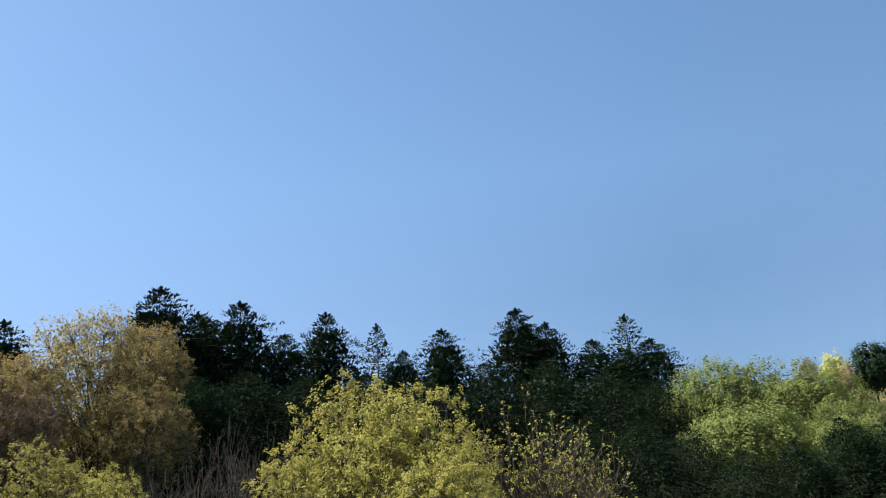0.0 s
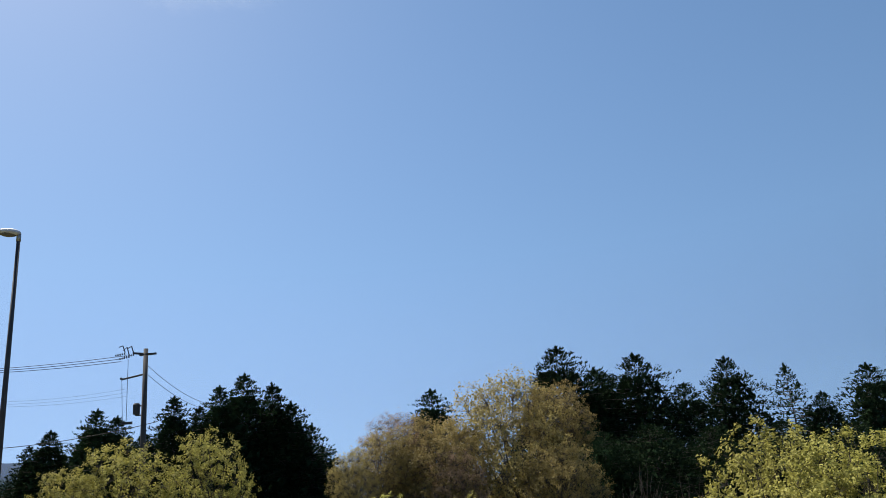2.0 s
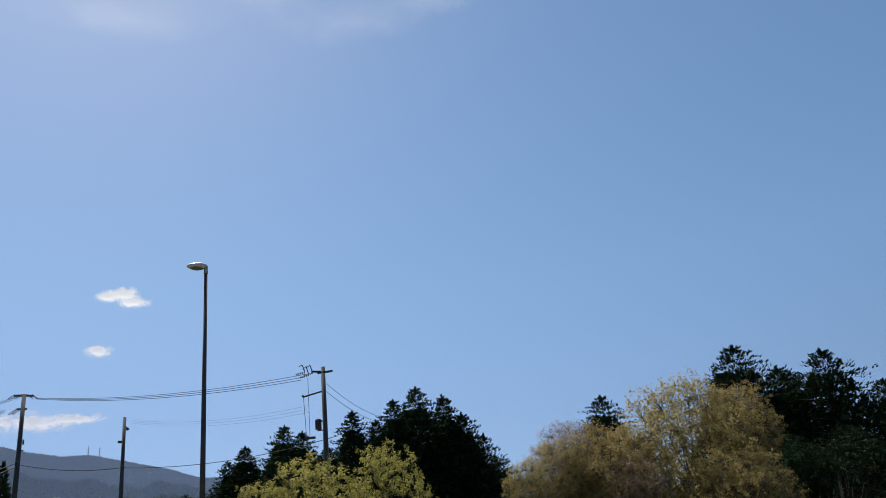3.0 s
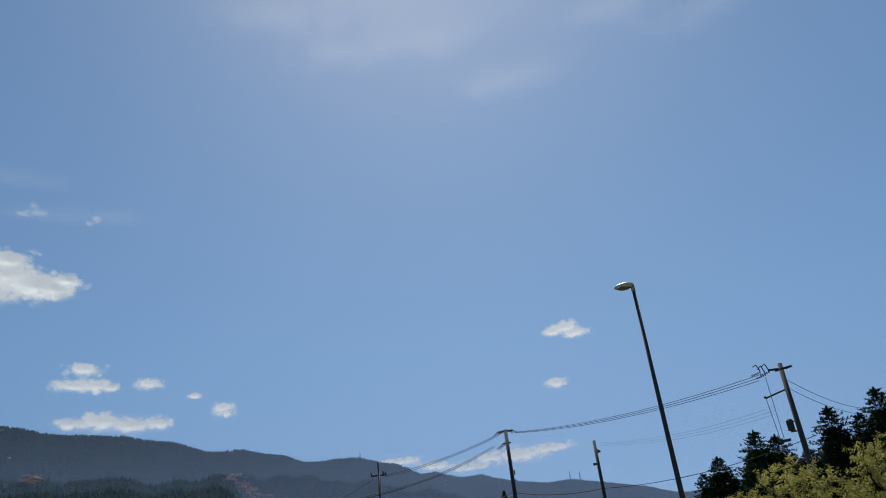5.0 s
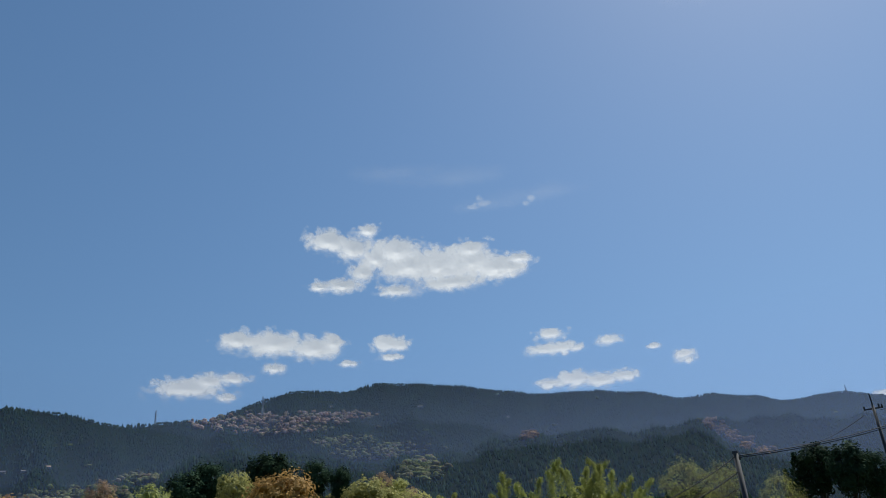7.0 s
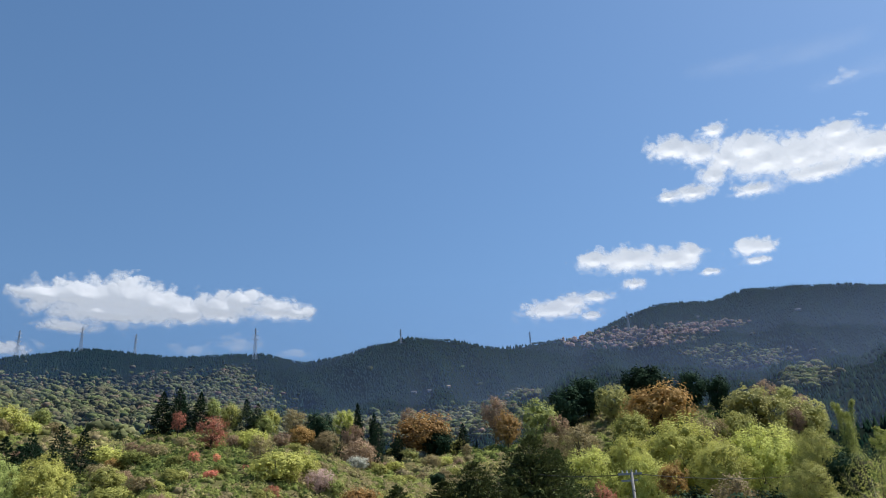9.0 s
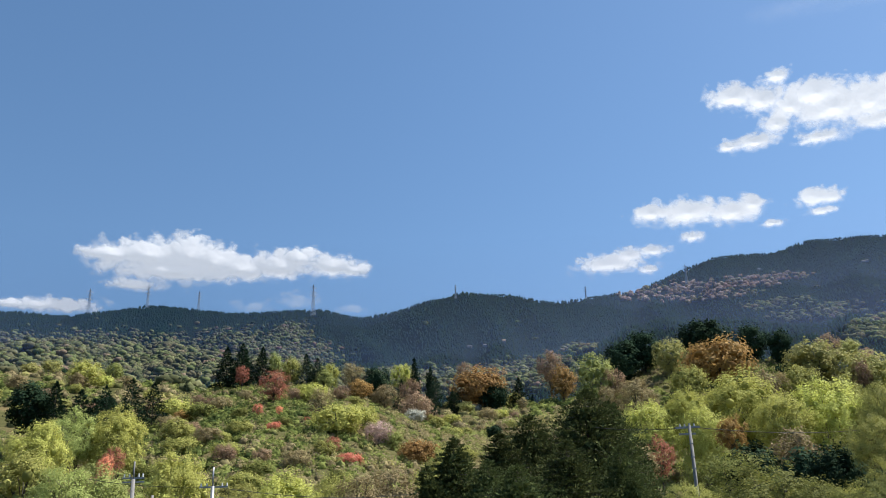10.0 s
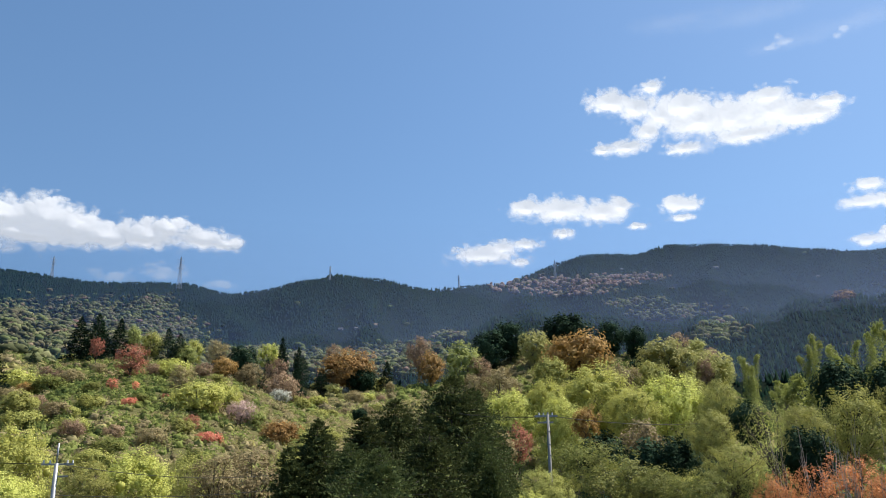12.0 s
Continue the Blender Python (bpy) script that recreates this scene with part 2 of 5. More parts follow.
    q = pos[:, None] + (q - pos[:, None]) * np.array([1, 1, aspect])
    if core:
        inner = np.array(inner)
        return segs, q, fine, lumps(rng, inner[:, 0] * k, inner[:, 1] * k)
    return segs, q, fine


def conifer(seed, boughs=230, sprays=26, size=0.02, power=0.75, gaps=0.35, leaders=1, low=0.04, aspect=0.75, core=160, fan=5):
    """A cedar: boughs that fan out flat and sag at the foot, rise at the top, set with feathered sprays; a dense shaded inside and thin pointed leaders."""
    rng = np.random.default_rng(seed)
    H = 1 / aspect
    segs, pos, aim, big, inner = [], [], [], [], []
    tops = [(0.0, 0.0, 1.0, 1.0)] + [(rng.uniform(-0.22, 0.22), rng.uniform(-0.22, 0.22), rng.uniform(0.76, 0.94), 0.6) for _ in range(leaders - 1)]
    for tx, ty, th, tw in tops:
        step = np.arange(7) / 6
        T = np.stack([tx * step ** 0.6 + rng.normal(0, 0.004, 7), ty * step ** 0.6 + rng.normal(0, 0.004, 7), th * H * 0.985 * step], 1)
        segs += [(*T[i], *T[i + 1], 0.016 * H * tw * (1.03 - i / 6), 0.016 * H * tw * (1.03 - (i + 1) / 6)) for i in range(6)]
        nb = int(boughs * tw)
        zf = low + (0.985 - low) * ((np.arange(nb) + rng.random(nb)) / nb) ** 0.85
        f = 1 - zf
        a = np.arange(nb) * 2.39996 + rng.normal(0, 0.5, nb)
        ph = rng.uniform(0, 6.28, 3)
        lobed = 0.82 + 0.12 * np.sin(2 * a + ph[0] + zf * 6) + 0.10 * np.sin(3 * a + ph[1] - zf * 13) + 0.08 * np.sin(5 * a + ph[2] + zf * 25)
        L = 0.5 * tw * np.minimum(f ** power, 1.5 * f + 0.008) * lobed * rng.uniform(1 - gaps, 1.1, nb) + 0.012
        rise, sag = (0.06 + 0.12 * zf ** 2) * rng.uniform(-0.5, 2.5, nb), 0.45 * f * rng.uniform(0.6, 1.3, nb)
        i = np.minimum((zf * 6).astype(int), 5)
        p0 = T[i] + (T[i + 1] - T[i]) * (zf * 6 - i)[:, None]
        out = np.stack([np.cos(a), np.sin(a), 0 * a], 1)
        across = np.stack([-np.sin(a), np.cos(a), 0 * a], 1)
        up = np.array([0, 0, 1.0])

        def along(k, u):
            return p0[k] + out[k] * (L[k] * u)[:, None] + up * (L[k] * (rise[k] * u - sag[k] * u * u))[:, None]

        every = np.arange(0, nb, 2)
        mid, end = along(every, np.full(len(every), 0.55)), along(every, np.full(len(every), 0.95))
        w = 0.0035 * H * tw * (0.35 + f[every])
        segs += [(*p, *q, ww, ww * 0.6) for p, q, ww in zip(p0[every], mid, w)] + [(*p, *q, ww * 0.6, ww * 0.2) for p, q, ww in zip(mid, end, w)]
        k = np.repeat(np.arange(nb), np.maximum(4, sprays * (0.25 + L * 1.7)).astype(int))
        n = len(k)
        u = rng.uniform(0.12, 1.03, n) ** 0.65
        off = rng.normal(0, 0.2, n) * (1.3 - 0.75 * u)
        pos.append(along(k, u) + across[k] * (L[k] * off)[:, None] + rng.normal(size=(n, 3)) * (L[k] * 0.045)[:, None])
        aim.append(unit(out[k] + across[k] * (off * 3)[:, None] + up * (0.95 * zf[k] ** 1.5 + 0.1)[:, None] + rng.normal(0, 0.5, (n, 3))))
        big.append((0.6 + 0.5 * f[k]) * rng.uniform(0.6, 1.3, n))
        nt = 46
        zt = rng.uniform(0.93, 1.0, nt)
        at = rng.uniform(0, 6.28, nt)
        tip = np.stack([np.cos(at), np.sin(at), rng.uniform(1.0, 4.0, nt)], 1)
        pos.append(T[6] * zt[:, None] + tip * ((1 - zt) * 0.12)[:, None])
        aim.append(unit(tip))
        big.append(np.full(nt, 0.8 * tw))
        nc = int(core * tw)
        zc = low + (0.85 - low) * rng.random(nc)
        rc = 0.5 * tw * np.minimum((1 - zc) ** power, 1.3 * (1 - zc)) * 0.55 * np.sqrt(rng.random(nc))
        ac = rng.uniform(0, 6.28, nc)
        inner.append(np.stack([tx * zc ** 0.6 + np.cos(ac) * rc, ty * zc ** 0.6 + np.sin(ac) * rc, zc * th * H], 1))
    pos, t, big, inner = np.concatenate(pos), np.concatenate(aim), np.concatenate(big), np.concatenate(inner)
    segs = np.array(segs)
    w = 0.5 / np.percentile(np.hypot(pos[:, 0], pos[:, 1]), 98)
    segs[:, [0, 1, 3, 4]] *= w
    pos[:, :2] *= w
    inner[:, :2] *= w
    n = len(pos)
    b = unit(np.cross(rng.normal(0, 1, (n, 3)), t))
    s = (size * H * big)[:, None]
    tris = []
    for start, turn, length in ((0.5, 0.0, 1.0), (0.25, 0.65, 0.8), (0.25, -0.65, 0.8), (-0.25, 0.8, 0.75), (-0.25, -0.8, 0.75))[:fan]:
        d = t * math.cos(turn) + b * math.sin(turn)
        e = b * math.cos(turn) - t * math.sin(turn)
        foot = pos + t * s * start
        wide = 0.27
        tris.append(np.stack([foot + d * s * length, foot + e * s * wide - d * s * 0.3, foot - e * s * wide - d * s * 0.3], 1))
    tris = np.concatenate(tris)
    dense = leaves(rng, inner, 0.035 * H, 0.0, 1.0)
    squash = np.array([1, 1, aspect])
    segs[:, [2, 5]] *= aspect
    return segs, np.concatenate([tris, dense]) * squash


def bamboo(seed, culms=15, leaves=230, aspect=1.0, wide=0.3, lean0=0.2, lean1=0.5, blade=0.040, fluff=0.075):
    rng = np.random.default_rng(seed)
    segs, pos, tang = [], [], []
    for c in range(culms):
        x, y = rng.uniform(-wide, wide, 2)
        a, h = rng.uniform(0, 2 * np.pi), rng.uniform(0.72, 1.0)
        lean = rng.uniform(lean0, lean1)
        pts = []
        for i in range(9):
            u = i / 8
            pts.append(np.array([x + math.cos(a) * lean * u ** 2.8, y + math.sin(a) * lean * u ** 2.8, h * (u - 0.2 * u ** 5) * 1.2]))
        for i in range(8):
            segs.append((*pts[i], *pts[i + 1], 0.0045 * (1 - i / 9), 0.0045 * (1 - (i + 1) / 9)))
        u = rng.uniform(0.42, 1.0, leaves) ** 0.85
        i = np.minimum((u * 8).astype(int), 7)
        P = np.array(pts)
        q = P[i] + (P[i + 1] - P[i]) * (u * 8 - i)[:, None]
        w = fluff * (1.2 - u[:, None] * 0.85)
        q = q + rng.normal(size=(leaves, 3)) * w * np.array([1, 1, 0.5 * min(1, aspect * 1.5)])
        q[:, 2] -= 0.02
        pos.append(q)
        segs += [(*(P[k] + (P[k + 1] - P[k]) * f), *qq, 0.0012, 0.0006) for k, f, qq in zip(i[::6], (u * 8 - i)[::6], q[::6])]
    pos = np.concatenate(pos)
    n = len(pos)
    t = unit(np.concatenate([rng.normal(0, 1, (n, 2)), -np.abs(rng.normal(0.5, 0.5, (n, 1)))], 1))
    b = unit(np.cross(t, rng.normal(size=(n, 3))))
    k = blade * rng.uniform(0.6, 1.3, (n, 1))
    q = np.stack([pos + t * k * 1.1, pos + b * k * 0.36 - t * k * 0.6, pos - b * k * 0.36 - t * k * 0.6], 1)
    return np.array(segs), pos[:, None] + (q - pos[:, None]) * np.array([1, 1, aspect])


ICO_V = unit(np.array([(s * a, t * b, 0) for s in (1, -1) for t in (1, -1) for a, b in ((1.0, 1.618),)] + [(0, s, t * 1.618) for s in (1, -1) for t in (1, -1)] + [(s * 1.618, 0, t) for s in (1, -1) for t in (1, -1)]))
ICO_F = np.array([c for c in itertools.combinations(range(12), 3) if all(np.linalg.norm(ICO_V[a] - ICO_V[b]) < 1.1 for a, b in itertools.combinations(c, 2))])
ICO_F = np.array([f if np.dot(np.cross(ICO_V[f[1]] - ICO_V[f[0]], ICO_V[f[2]] - ICO_V[f[0]]), ICO_V[f[0]]) > 0 else f[::-1] for f in ICO_F])


def lumps(rng, ctr, rad):
    """Uneven closed lumps of foliage, the dense inside of far crowns and bushes."""
    n = len(ctr)
    a = rng.uniform(0, 6.28, n)
    x, y = ICO_V[:, 0], ICO_V[:, 1]
    d = np.stack([np.cos(a)[:, None] * x - np.sin(a)[:, None] * y, np.sin(a)[:, None] * x + np.cos(a)[:, None] * y, np.repeat(ICO_V[None, :, 2], n, 0)], -1)
    V = ctr[:, None] + d * rad[:, None] * rng.uniform(0.78, 1.08, (n, 12, 1))
    return V.reshape(-1, 3), (ICO_F[None] + (np.arange(n) * 12)[:, None, None]).reshape(-1, 3)


def bare_shrub(seed, stems=9, depth=4, spread=0.5, tips=0, aspect=1.0, stout=0.014, wild=0.42):
    """Leafless stems that fork again and again; tips adds a few opening buds at the ends."""
    rng = np.random.default_rng(seed)
    segs, ends = [], []

    def grow(p, d, length, w, k):
        q = p + d * length
        m = (p + q) / 2 + rng.normal(0, length * 0.07, 3)
        segs.append((*p, *m, w, w * 0.85))
        segs.append((*m, *q, w * 0.85, w * 0.65))
        if k == 0:
            ends.append(q)
            return
        for _ in range(rng.integers(2, 4)):
            nd = unit(d + rng.normal(0, wild, 3) + np.array([0, 0, 0.1]))
            grow(q if rng.random() < 0.6 else m, nd, length * rng.uniform(0.6, 0.9), w * 0.6, k - 1)

    for _ in range(stems):
        a = rng.uniform(0, 2 * np.pi)
        grow(np.array([rng.uniform(-0.08, 0.08), rng.uniform(-0.08, 0.08), 0.0]), unit(np.array([math.cos(a) * spread, math.sin(a) * spread, 1.0]) * np.array([1, 1, rng.uniform(0.6, 1.2)])), rng.uniform(0.26, 0.36), stout, depth)
    segs, ends = np.array(segs), np.array(ends)
    w = max(np.ptp(segs[:, 3]), np.ptp(segs[:, 4]))
    k = np.array([1 / w, 1 / w, 1 / segs[:, 5].max()])
    segs[:, 0:3] *= k
    segs[:, 3:6] *= k
    ends = ends * k
    if not tips:
        return segs, None
    pos = (ends[:, None] + rng.normal(0, 0.006, (len(ends), tips, 3))).reshape(-1, 3)
    q = leaves(rng, pos, 0.0115, 0.8, 1.5)
    return segs, pos[:, None] + (q - pos[:, None]) * np.array([1, 1, aspect])


def plant_kind(name, made, leaf, bark=BARK):
    segs, quads, *fine = made
    v, f = tubes(segs, 4 if len(segs) < 600 else 3)
    f = np.concatenate([f[:, [0, 1, 2]], f[:, [0, 2, 3]]])
    if fine:
        v2, f2 = tubes(fine[0], 3)
        f = np.concatenate([f, f2[:, [0, 1, 2]] + len(v), f2[:, [0, 2, 3]] + len(v)])
        v = np.concatenate([v, v2])
    wood = poly_mesh(name + "_wood", v, f, [bark], True)
    crown = leaf_mesh(name + "_crown", quads, leaf, fine[1] if len(fine) > 1 else None) if quads is not None else None
    return wood, crown

# ================= the lie of the land =================
RIDGE_AZ = [30, 55, 59.5, 61.7, 64, 66.7, 68.4, 71.2, 72.1, 73.1, 74.5, 75.8, 76.4, 77.5, 79.2, 80.5, 81.8, 83.5, 84.7, 85.9, 87.2, 88.4, 90.2, 91.8, 92.7, 94.6, 96.8, 98.2, 102.4, 106.6, 110, 114.5, 117, 121.1, 124, 127, 130, 132.5, 134.2, 137, 140.2, 142, 145.5, 147.7, 150.6, 153, 157, 162.4, 165, 168, 172, 180]
RIDGE_EL = [4.0, 4.5, 4.9, 5.6, 6.2, 6.8, 6.8, 7.3, 7.6, 8.0, 7.9, 8.3, 8.6, 8.5, 9.4, 9.7, 10.1, 10.2, 10.1, 10.2, 10.7, 10.9, 11.4, 11.3, 11.4, 12.1, 12.4, 12.7, 12.9, 13.7, 14.3, 14.7, 14.2, 14.4, 13.55, 12.5, 12.4, 12.1, 12.4, 13.0, 13.2, 12.8, 11.9, 11.5, 12.1, 12.1, 11.8, 12.2, 11.8, 11.2, 11.2, 11.0]


def sstep(u):
    u = np.clip(u, 0, 1)
    return u * u * (3 - 2 * u)


def wavy(az, r, f, ph):
    return np.sin(az * f + ph + np.sin(r * 0.006 + ph) * 0.9) * 0.6 + np.sin(az * f * 2.3 + ph * 1.7 + np.sin(r * 0.011) * 0.8) * 0.4


def height(az, r):
    """Ground height at azimuth (degrees, counted left from +y) and distance."""
    az, r = np.asarray(az, float), np.asarray(r, float)
    az = (az + 150) % 360 - 150
    # the level lot, its bank and the valley floor
    edge = np.interp(az, [-60, 38, 46, 80, 88, 112, 180], [7, 8, 60, 60, 12, 8, 8])
    floor = np.interp(az, [-60, 36, 48, 80, 90, 112, 172, 200], [-5, -4.5, -0.5, -0.5, -4, -8, -8, -6])
    z = floor * sstep((r - edge) / 22)
    z = z + 0.25 * wavy(az, r * 6, 0.35, 2.0) * sstep((r - edge - 5) / 20)

    def rise(z, el, rs, rc, base, back, power=1.15):
        zc = EYE + rc * np.tan(el * DEG)
        u = np.clip((r - rs) / (rc - rs), 0, 1)
        up = base + (zc - base) * u ** power
        down = zc - np.maximum(r - rc, 0) * back
        return np.maximum(z, np.where(r < rs, -99, np.where(r <= rc, up, down)))

    # near banks and hills
    z = rise(z, np.interp(az, [70, 84, 95, 105, 112, 118], [-3, 2.2, 2.0, 1.0, -0.5, -6]), 34, 78, -5, 0.35)
    z = rise(z, np.interp(az, [-60, -35, 30, 50, 60], [-1.5, -1.5, -0.5, 0.5, -2]), 36, 90, -6, 0.1)
    z = rise(z, np.interp(az, [100, 108, 111, 114, 118, 122, 126, 130, 133, 137, 141], [-4, 1.5, 3.6, 5.0, 6.6, 7.3, 7.0, 5.6, 4.2, 2.4, -1]), 80, 200, -8, 0.25)
    z = rise(z, np.interp(az, [126, 132, 138, 142, 146, 150, 154, 158, 162, 166, 172, 180], [-3, 1.4, 2.2, 2.8, 4.8, 6.2, 6.7, 6.3, 5.2, 3.8, 3.2, 3]), 70, 220, -8, 0.25, 1.0)
    z = rise(z, np.interp(az, [60, 100, 120, 130, 140, 150, 156, 162, 168, 176], [-3, 1, 4, 4.9, 4.6, 5.2, 5.8, 6.6, 7.2, 7]), 200, 430, -6, 0.12, 0.85)
    # the lower slopes and the main ridge
    spur = np.interp(az, [30, 57, 66, 72, 76, 80, 85, 88, 90, 92, 96, 103, 109, 115, 121, 126, 131, 136, 142, 150, 160, 168, 176], [-3, 4.2, 4.0, 4.4, 5.4, 6.4, 6.8, 7.5, 8.5, 9.9, 9.9, 10.4, 9.7, 9.3, 10.2, 10.6, 9.2, 7.8, 7.6, 8.6, 9.5, 9.7, 9.4]) - 0.5
    z = rise(z, spur + 0.25 * wavy(az, r * 0, 0.9, 0.3), 380, 950, -2, 0.10)
    far_spur = np.interp(az, [40, 57, 66, 72, 76, 79, 83, 88, 92, 97, 103], [-3, 4.0, 4.8, 5.9, 6.8, 7.7, 8.5, 9.3, 9.4, 8.0, -3])
    z = rise(z, far_spur + 0.3 * wavy(az, r * 0, 1.3, 2.1), 1000, 1500, -2, 0.10)
    el = np.interp(az, RIDGE_AZ, RIDGE_EL) - 0.14
    rc = np.interp(az, [30, 60, 78, 95, 110, 125, 135, 145, 160, 176], [2900, 2800, 2500, 2100, 1900, 1750, 1500, 1600, 1800, 1900])
    zc = EYE + rc * np.tan(el * DEG)
    u = np.clip((r - 600) / (rc - 600), 0, 1)
    gully = 42 * np.sqrt(wavy(az, r, 0.42, 1.1) ** 2 + 0.05) * 4 * u * (1 - u)
    fade = np.interp(az, [20, 45, 178, 205], [0, 1, 1, 0])
    m = np.where(r < rc, -10 + (zc + 10) * u ** 1.2 - gully, zc - (r - rc) * 0.3) * fade
    return np.maximum(z, np.where(r > 600, m, -99))


def ground_at(az, r):
    return float(height(az, r))


def make_ground():
    az = np.concatenate([np.arange(-40, 178, 0.6), np.arange(178, 320, 3.0)])
    r = np.concatenate([[0.0], np.geomspace(3, 480, 70), np.arange(505, 3000, 25), [3100, 3500, 4400]])
    A, R = np.meshgrid(az, r, indexing="ij")
    Z = height(A, R)
    Z = Z + np.where(R > 60, 0.006 * R * 0.3 * (np.sin(A * 3.1 + R * 0.02) * np.sin(R * 0.05 + A)), 0) * (R < 1200)
    V = np.stack([-np.sin(A * DEG) * R, np.cos(A * DEG) * R, Z], -1).reshape(-1, 3)
    n, k = len(az), len(r)
    i, j = np.meshgrid(np.arange(n), np.arange(k - 1), indexing="ij")
    i2 = (i + 1) % n
    F = np.stack([i * k + j, i2 * k + j, i2 * k + j + 1, i * k + j + 1], -1).reshape(-1, 4)
    m, nn, l, p = node_mat("hillside_earth_and_grass")
    t1 = noise_tex(nn, l, 0.05, 8)
    t2 = noise_tex(nn, l, 0.9, 8)
    c1 = ramp(nn, [(0.3, (0.05, 0.055, 0.025)), (0.5, (0.085, 0.085, 0.04)), (0.7, (0.16, 0.12, 0.07))])
    c2 = ramp(nn, [(0.3, (0.55, 0.55, 0.5)), (0.7, (1.25, 1.2, 1.1))])
    l.new(t1.outputs["Fac"], c1.inputs["Fac"])
    l.new(t2.outputs["Fac"], c2.inputs["Fac"])
    mx = nn.new("ShaderNodeMix")
    mx.data_type, mx.blend_type = "RGBA", "MULTIPLY"
    mx.inputs["Factor"].default_value = 1.0
    l.new(c1.outputs["Color"], mx.inputs["A"])
    l.new(c2.outputs["Color"], mx.inputs["B"])
    # ground colour blends to near-black from 380 to 520 m, under the mountain's woods
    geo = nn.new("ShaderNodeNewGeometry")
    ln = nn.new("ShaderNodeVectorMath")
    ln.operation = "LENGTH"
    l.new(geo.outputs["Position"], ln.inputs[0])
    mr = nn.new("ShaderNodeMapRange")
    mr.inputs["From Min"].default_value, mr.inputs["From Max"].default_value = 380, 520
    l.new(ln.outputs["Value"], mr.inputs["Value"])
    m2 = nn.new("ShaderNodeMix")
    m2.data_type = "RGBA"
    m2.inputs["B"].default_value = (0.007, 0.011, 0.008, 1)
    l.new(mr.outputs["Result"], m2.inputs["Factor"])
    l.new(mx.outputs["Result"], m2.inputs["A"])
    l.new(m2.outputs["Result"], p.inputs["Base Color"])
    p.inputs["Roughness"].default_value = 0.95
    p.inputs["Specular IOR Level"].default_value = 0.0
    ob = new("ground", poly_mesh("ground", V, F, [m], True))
    tagged(ob, "grassy earth ground rising from a valley to wooded hills", "ground", kind="structure")


make_ground()

# ================= woods on the mountain =================
rng0 = np.random.default_rng(11)


def slope_points(n, az0, az1, r0, r1):
    """Places spread evenly over the slopes that face the valley, with their azimuth, distance, height and elevation."""
    az = rng0.uniform(az0, az1, n)
    r = np.sqrt(rng0.uniform(r0 ** 2, r1 ** 2, n))
    z = height(az, r)
    el = np.degrees(np.arctan2(z - EYE, r))
    front = np.full(n, -90.0)
    for f in np.linspace(0.15, 0.985, 36):
        front = np.maximum(front, np.degrees(np.arctan2(height(az, r * f) - EYE, r * f)))
    keep = el > front - 0.35
    return az[keep], r[keep], z[keep], el[keep]


def cones(x, y, z, h, w, rng):
    """Small far conifers with ragged feet, in one array."""
    n, k = len(x), 3
    a = np.arange(k) * 2 * np.pi / k + rng.uniform(0, 6.28, (n, 1))
    rad = w[:, None] * 0.5 * rng.uniform(0.7, 1.2, (n, k))
    base = np.stack([x[:, None] + np.cos(a) * rad, y[:, None] + np.sin(a) * rad, z[:, None] + h[:, None] * rng.uniform(0.0, 0.2, (n, k))], -1)
    tip = np.stack([x + rng.normal(0, 0.3, n), y + rng.normal(0, 0.3, n), z + h], -1)[:, None]
    V = np.concatenate([base, tip], 1).reshape(-1, 3)
    i = np.arange(k)
    j = (i + 1) % k
    one = np.stack([i, j, np.full(k, k)], 1)
    F = (one[None] + (np.arange(n) * (k + 1))[:, None, None]).reshape(-1, 3)
    return V, F


def clumps(x, y, z, h, w, rng, per=26, lobes=3):
    """Far round-headed trees: uneven lobes thick with leaf clumps; gives vertices, faces and the tree of each vertex."""
    n = len(x)
    foot = np.stack([x, y, z + h * 0.42], -1)
    off = unit(rng.normal(size=(n, lobes, 3)) + np.array([0, 0, 0.25])) * np.stack([w, w, h], -1)[:, None] * 0.2
    size = np.stack([w, w, h], -1)[:, None] * 0.5 * rng.uniform(0.55, 0.8, (n, lobes, 1))
    V1, F1 = lumps(rng, (foot[:, None] + off).reshape(-1, 3), size.reshape(-1, 3))
    k = rng.integers(0, lobes, (n, per))
    i = np.arange(n)[:, None]
    d = unit(rng.normal(size=(n, per, 3)) + np.array([0, 0, 0.45]))
    p = foot[:, None] + off[i, k] + d * size[i, k] * rng.uniform(0.9, 1.12, (n, per, 1))
    t = leaves(rng, p.reshape(-1, 3), 2.0, 0.3, 1.3, d.reshape(-1, 3) * 1.5, 0.5)
    V2 = t.reshape(-1, 3)
    F2 = np.arange(3 * n * per).reshape(-1, 3) + len(V1)
    return np.concatenate([V1, V2]), np.concatenate([F1, F2]), np.concatenate([np.repeat(np.arange(n), 12 * lobes), np.repeat(np.arange(n), per * 3)])


def in_patch(az, el, patches):
    hit = np.zeros(len(az), bool)
    for a, e, da, de in patches:
        wob = 1 + 0.35 * np.sin(az * 5 + a) * np.cos(el * 7 + e)
        hit |= ((az - a) / da) ** 2 + ((el - e) / de) ** 2 < wob + rng0.normal(0, 0.45, len(az))
    return hit


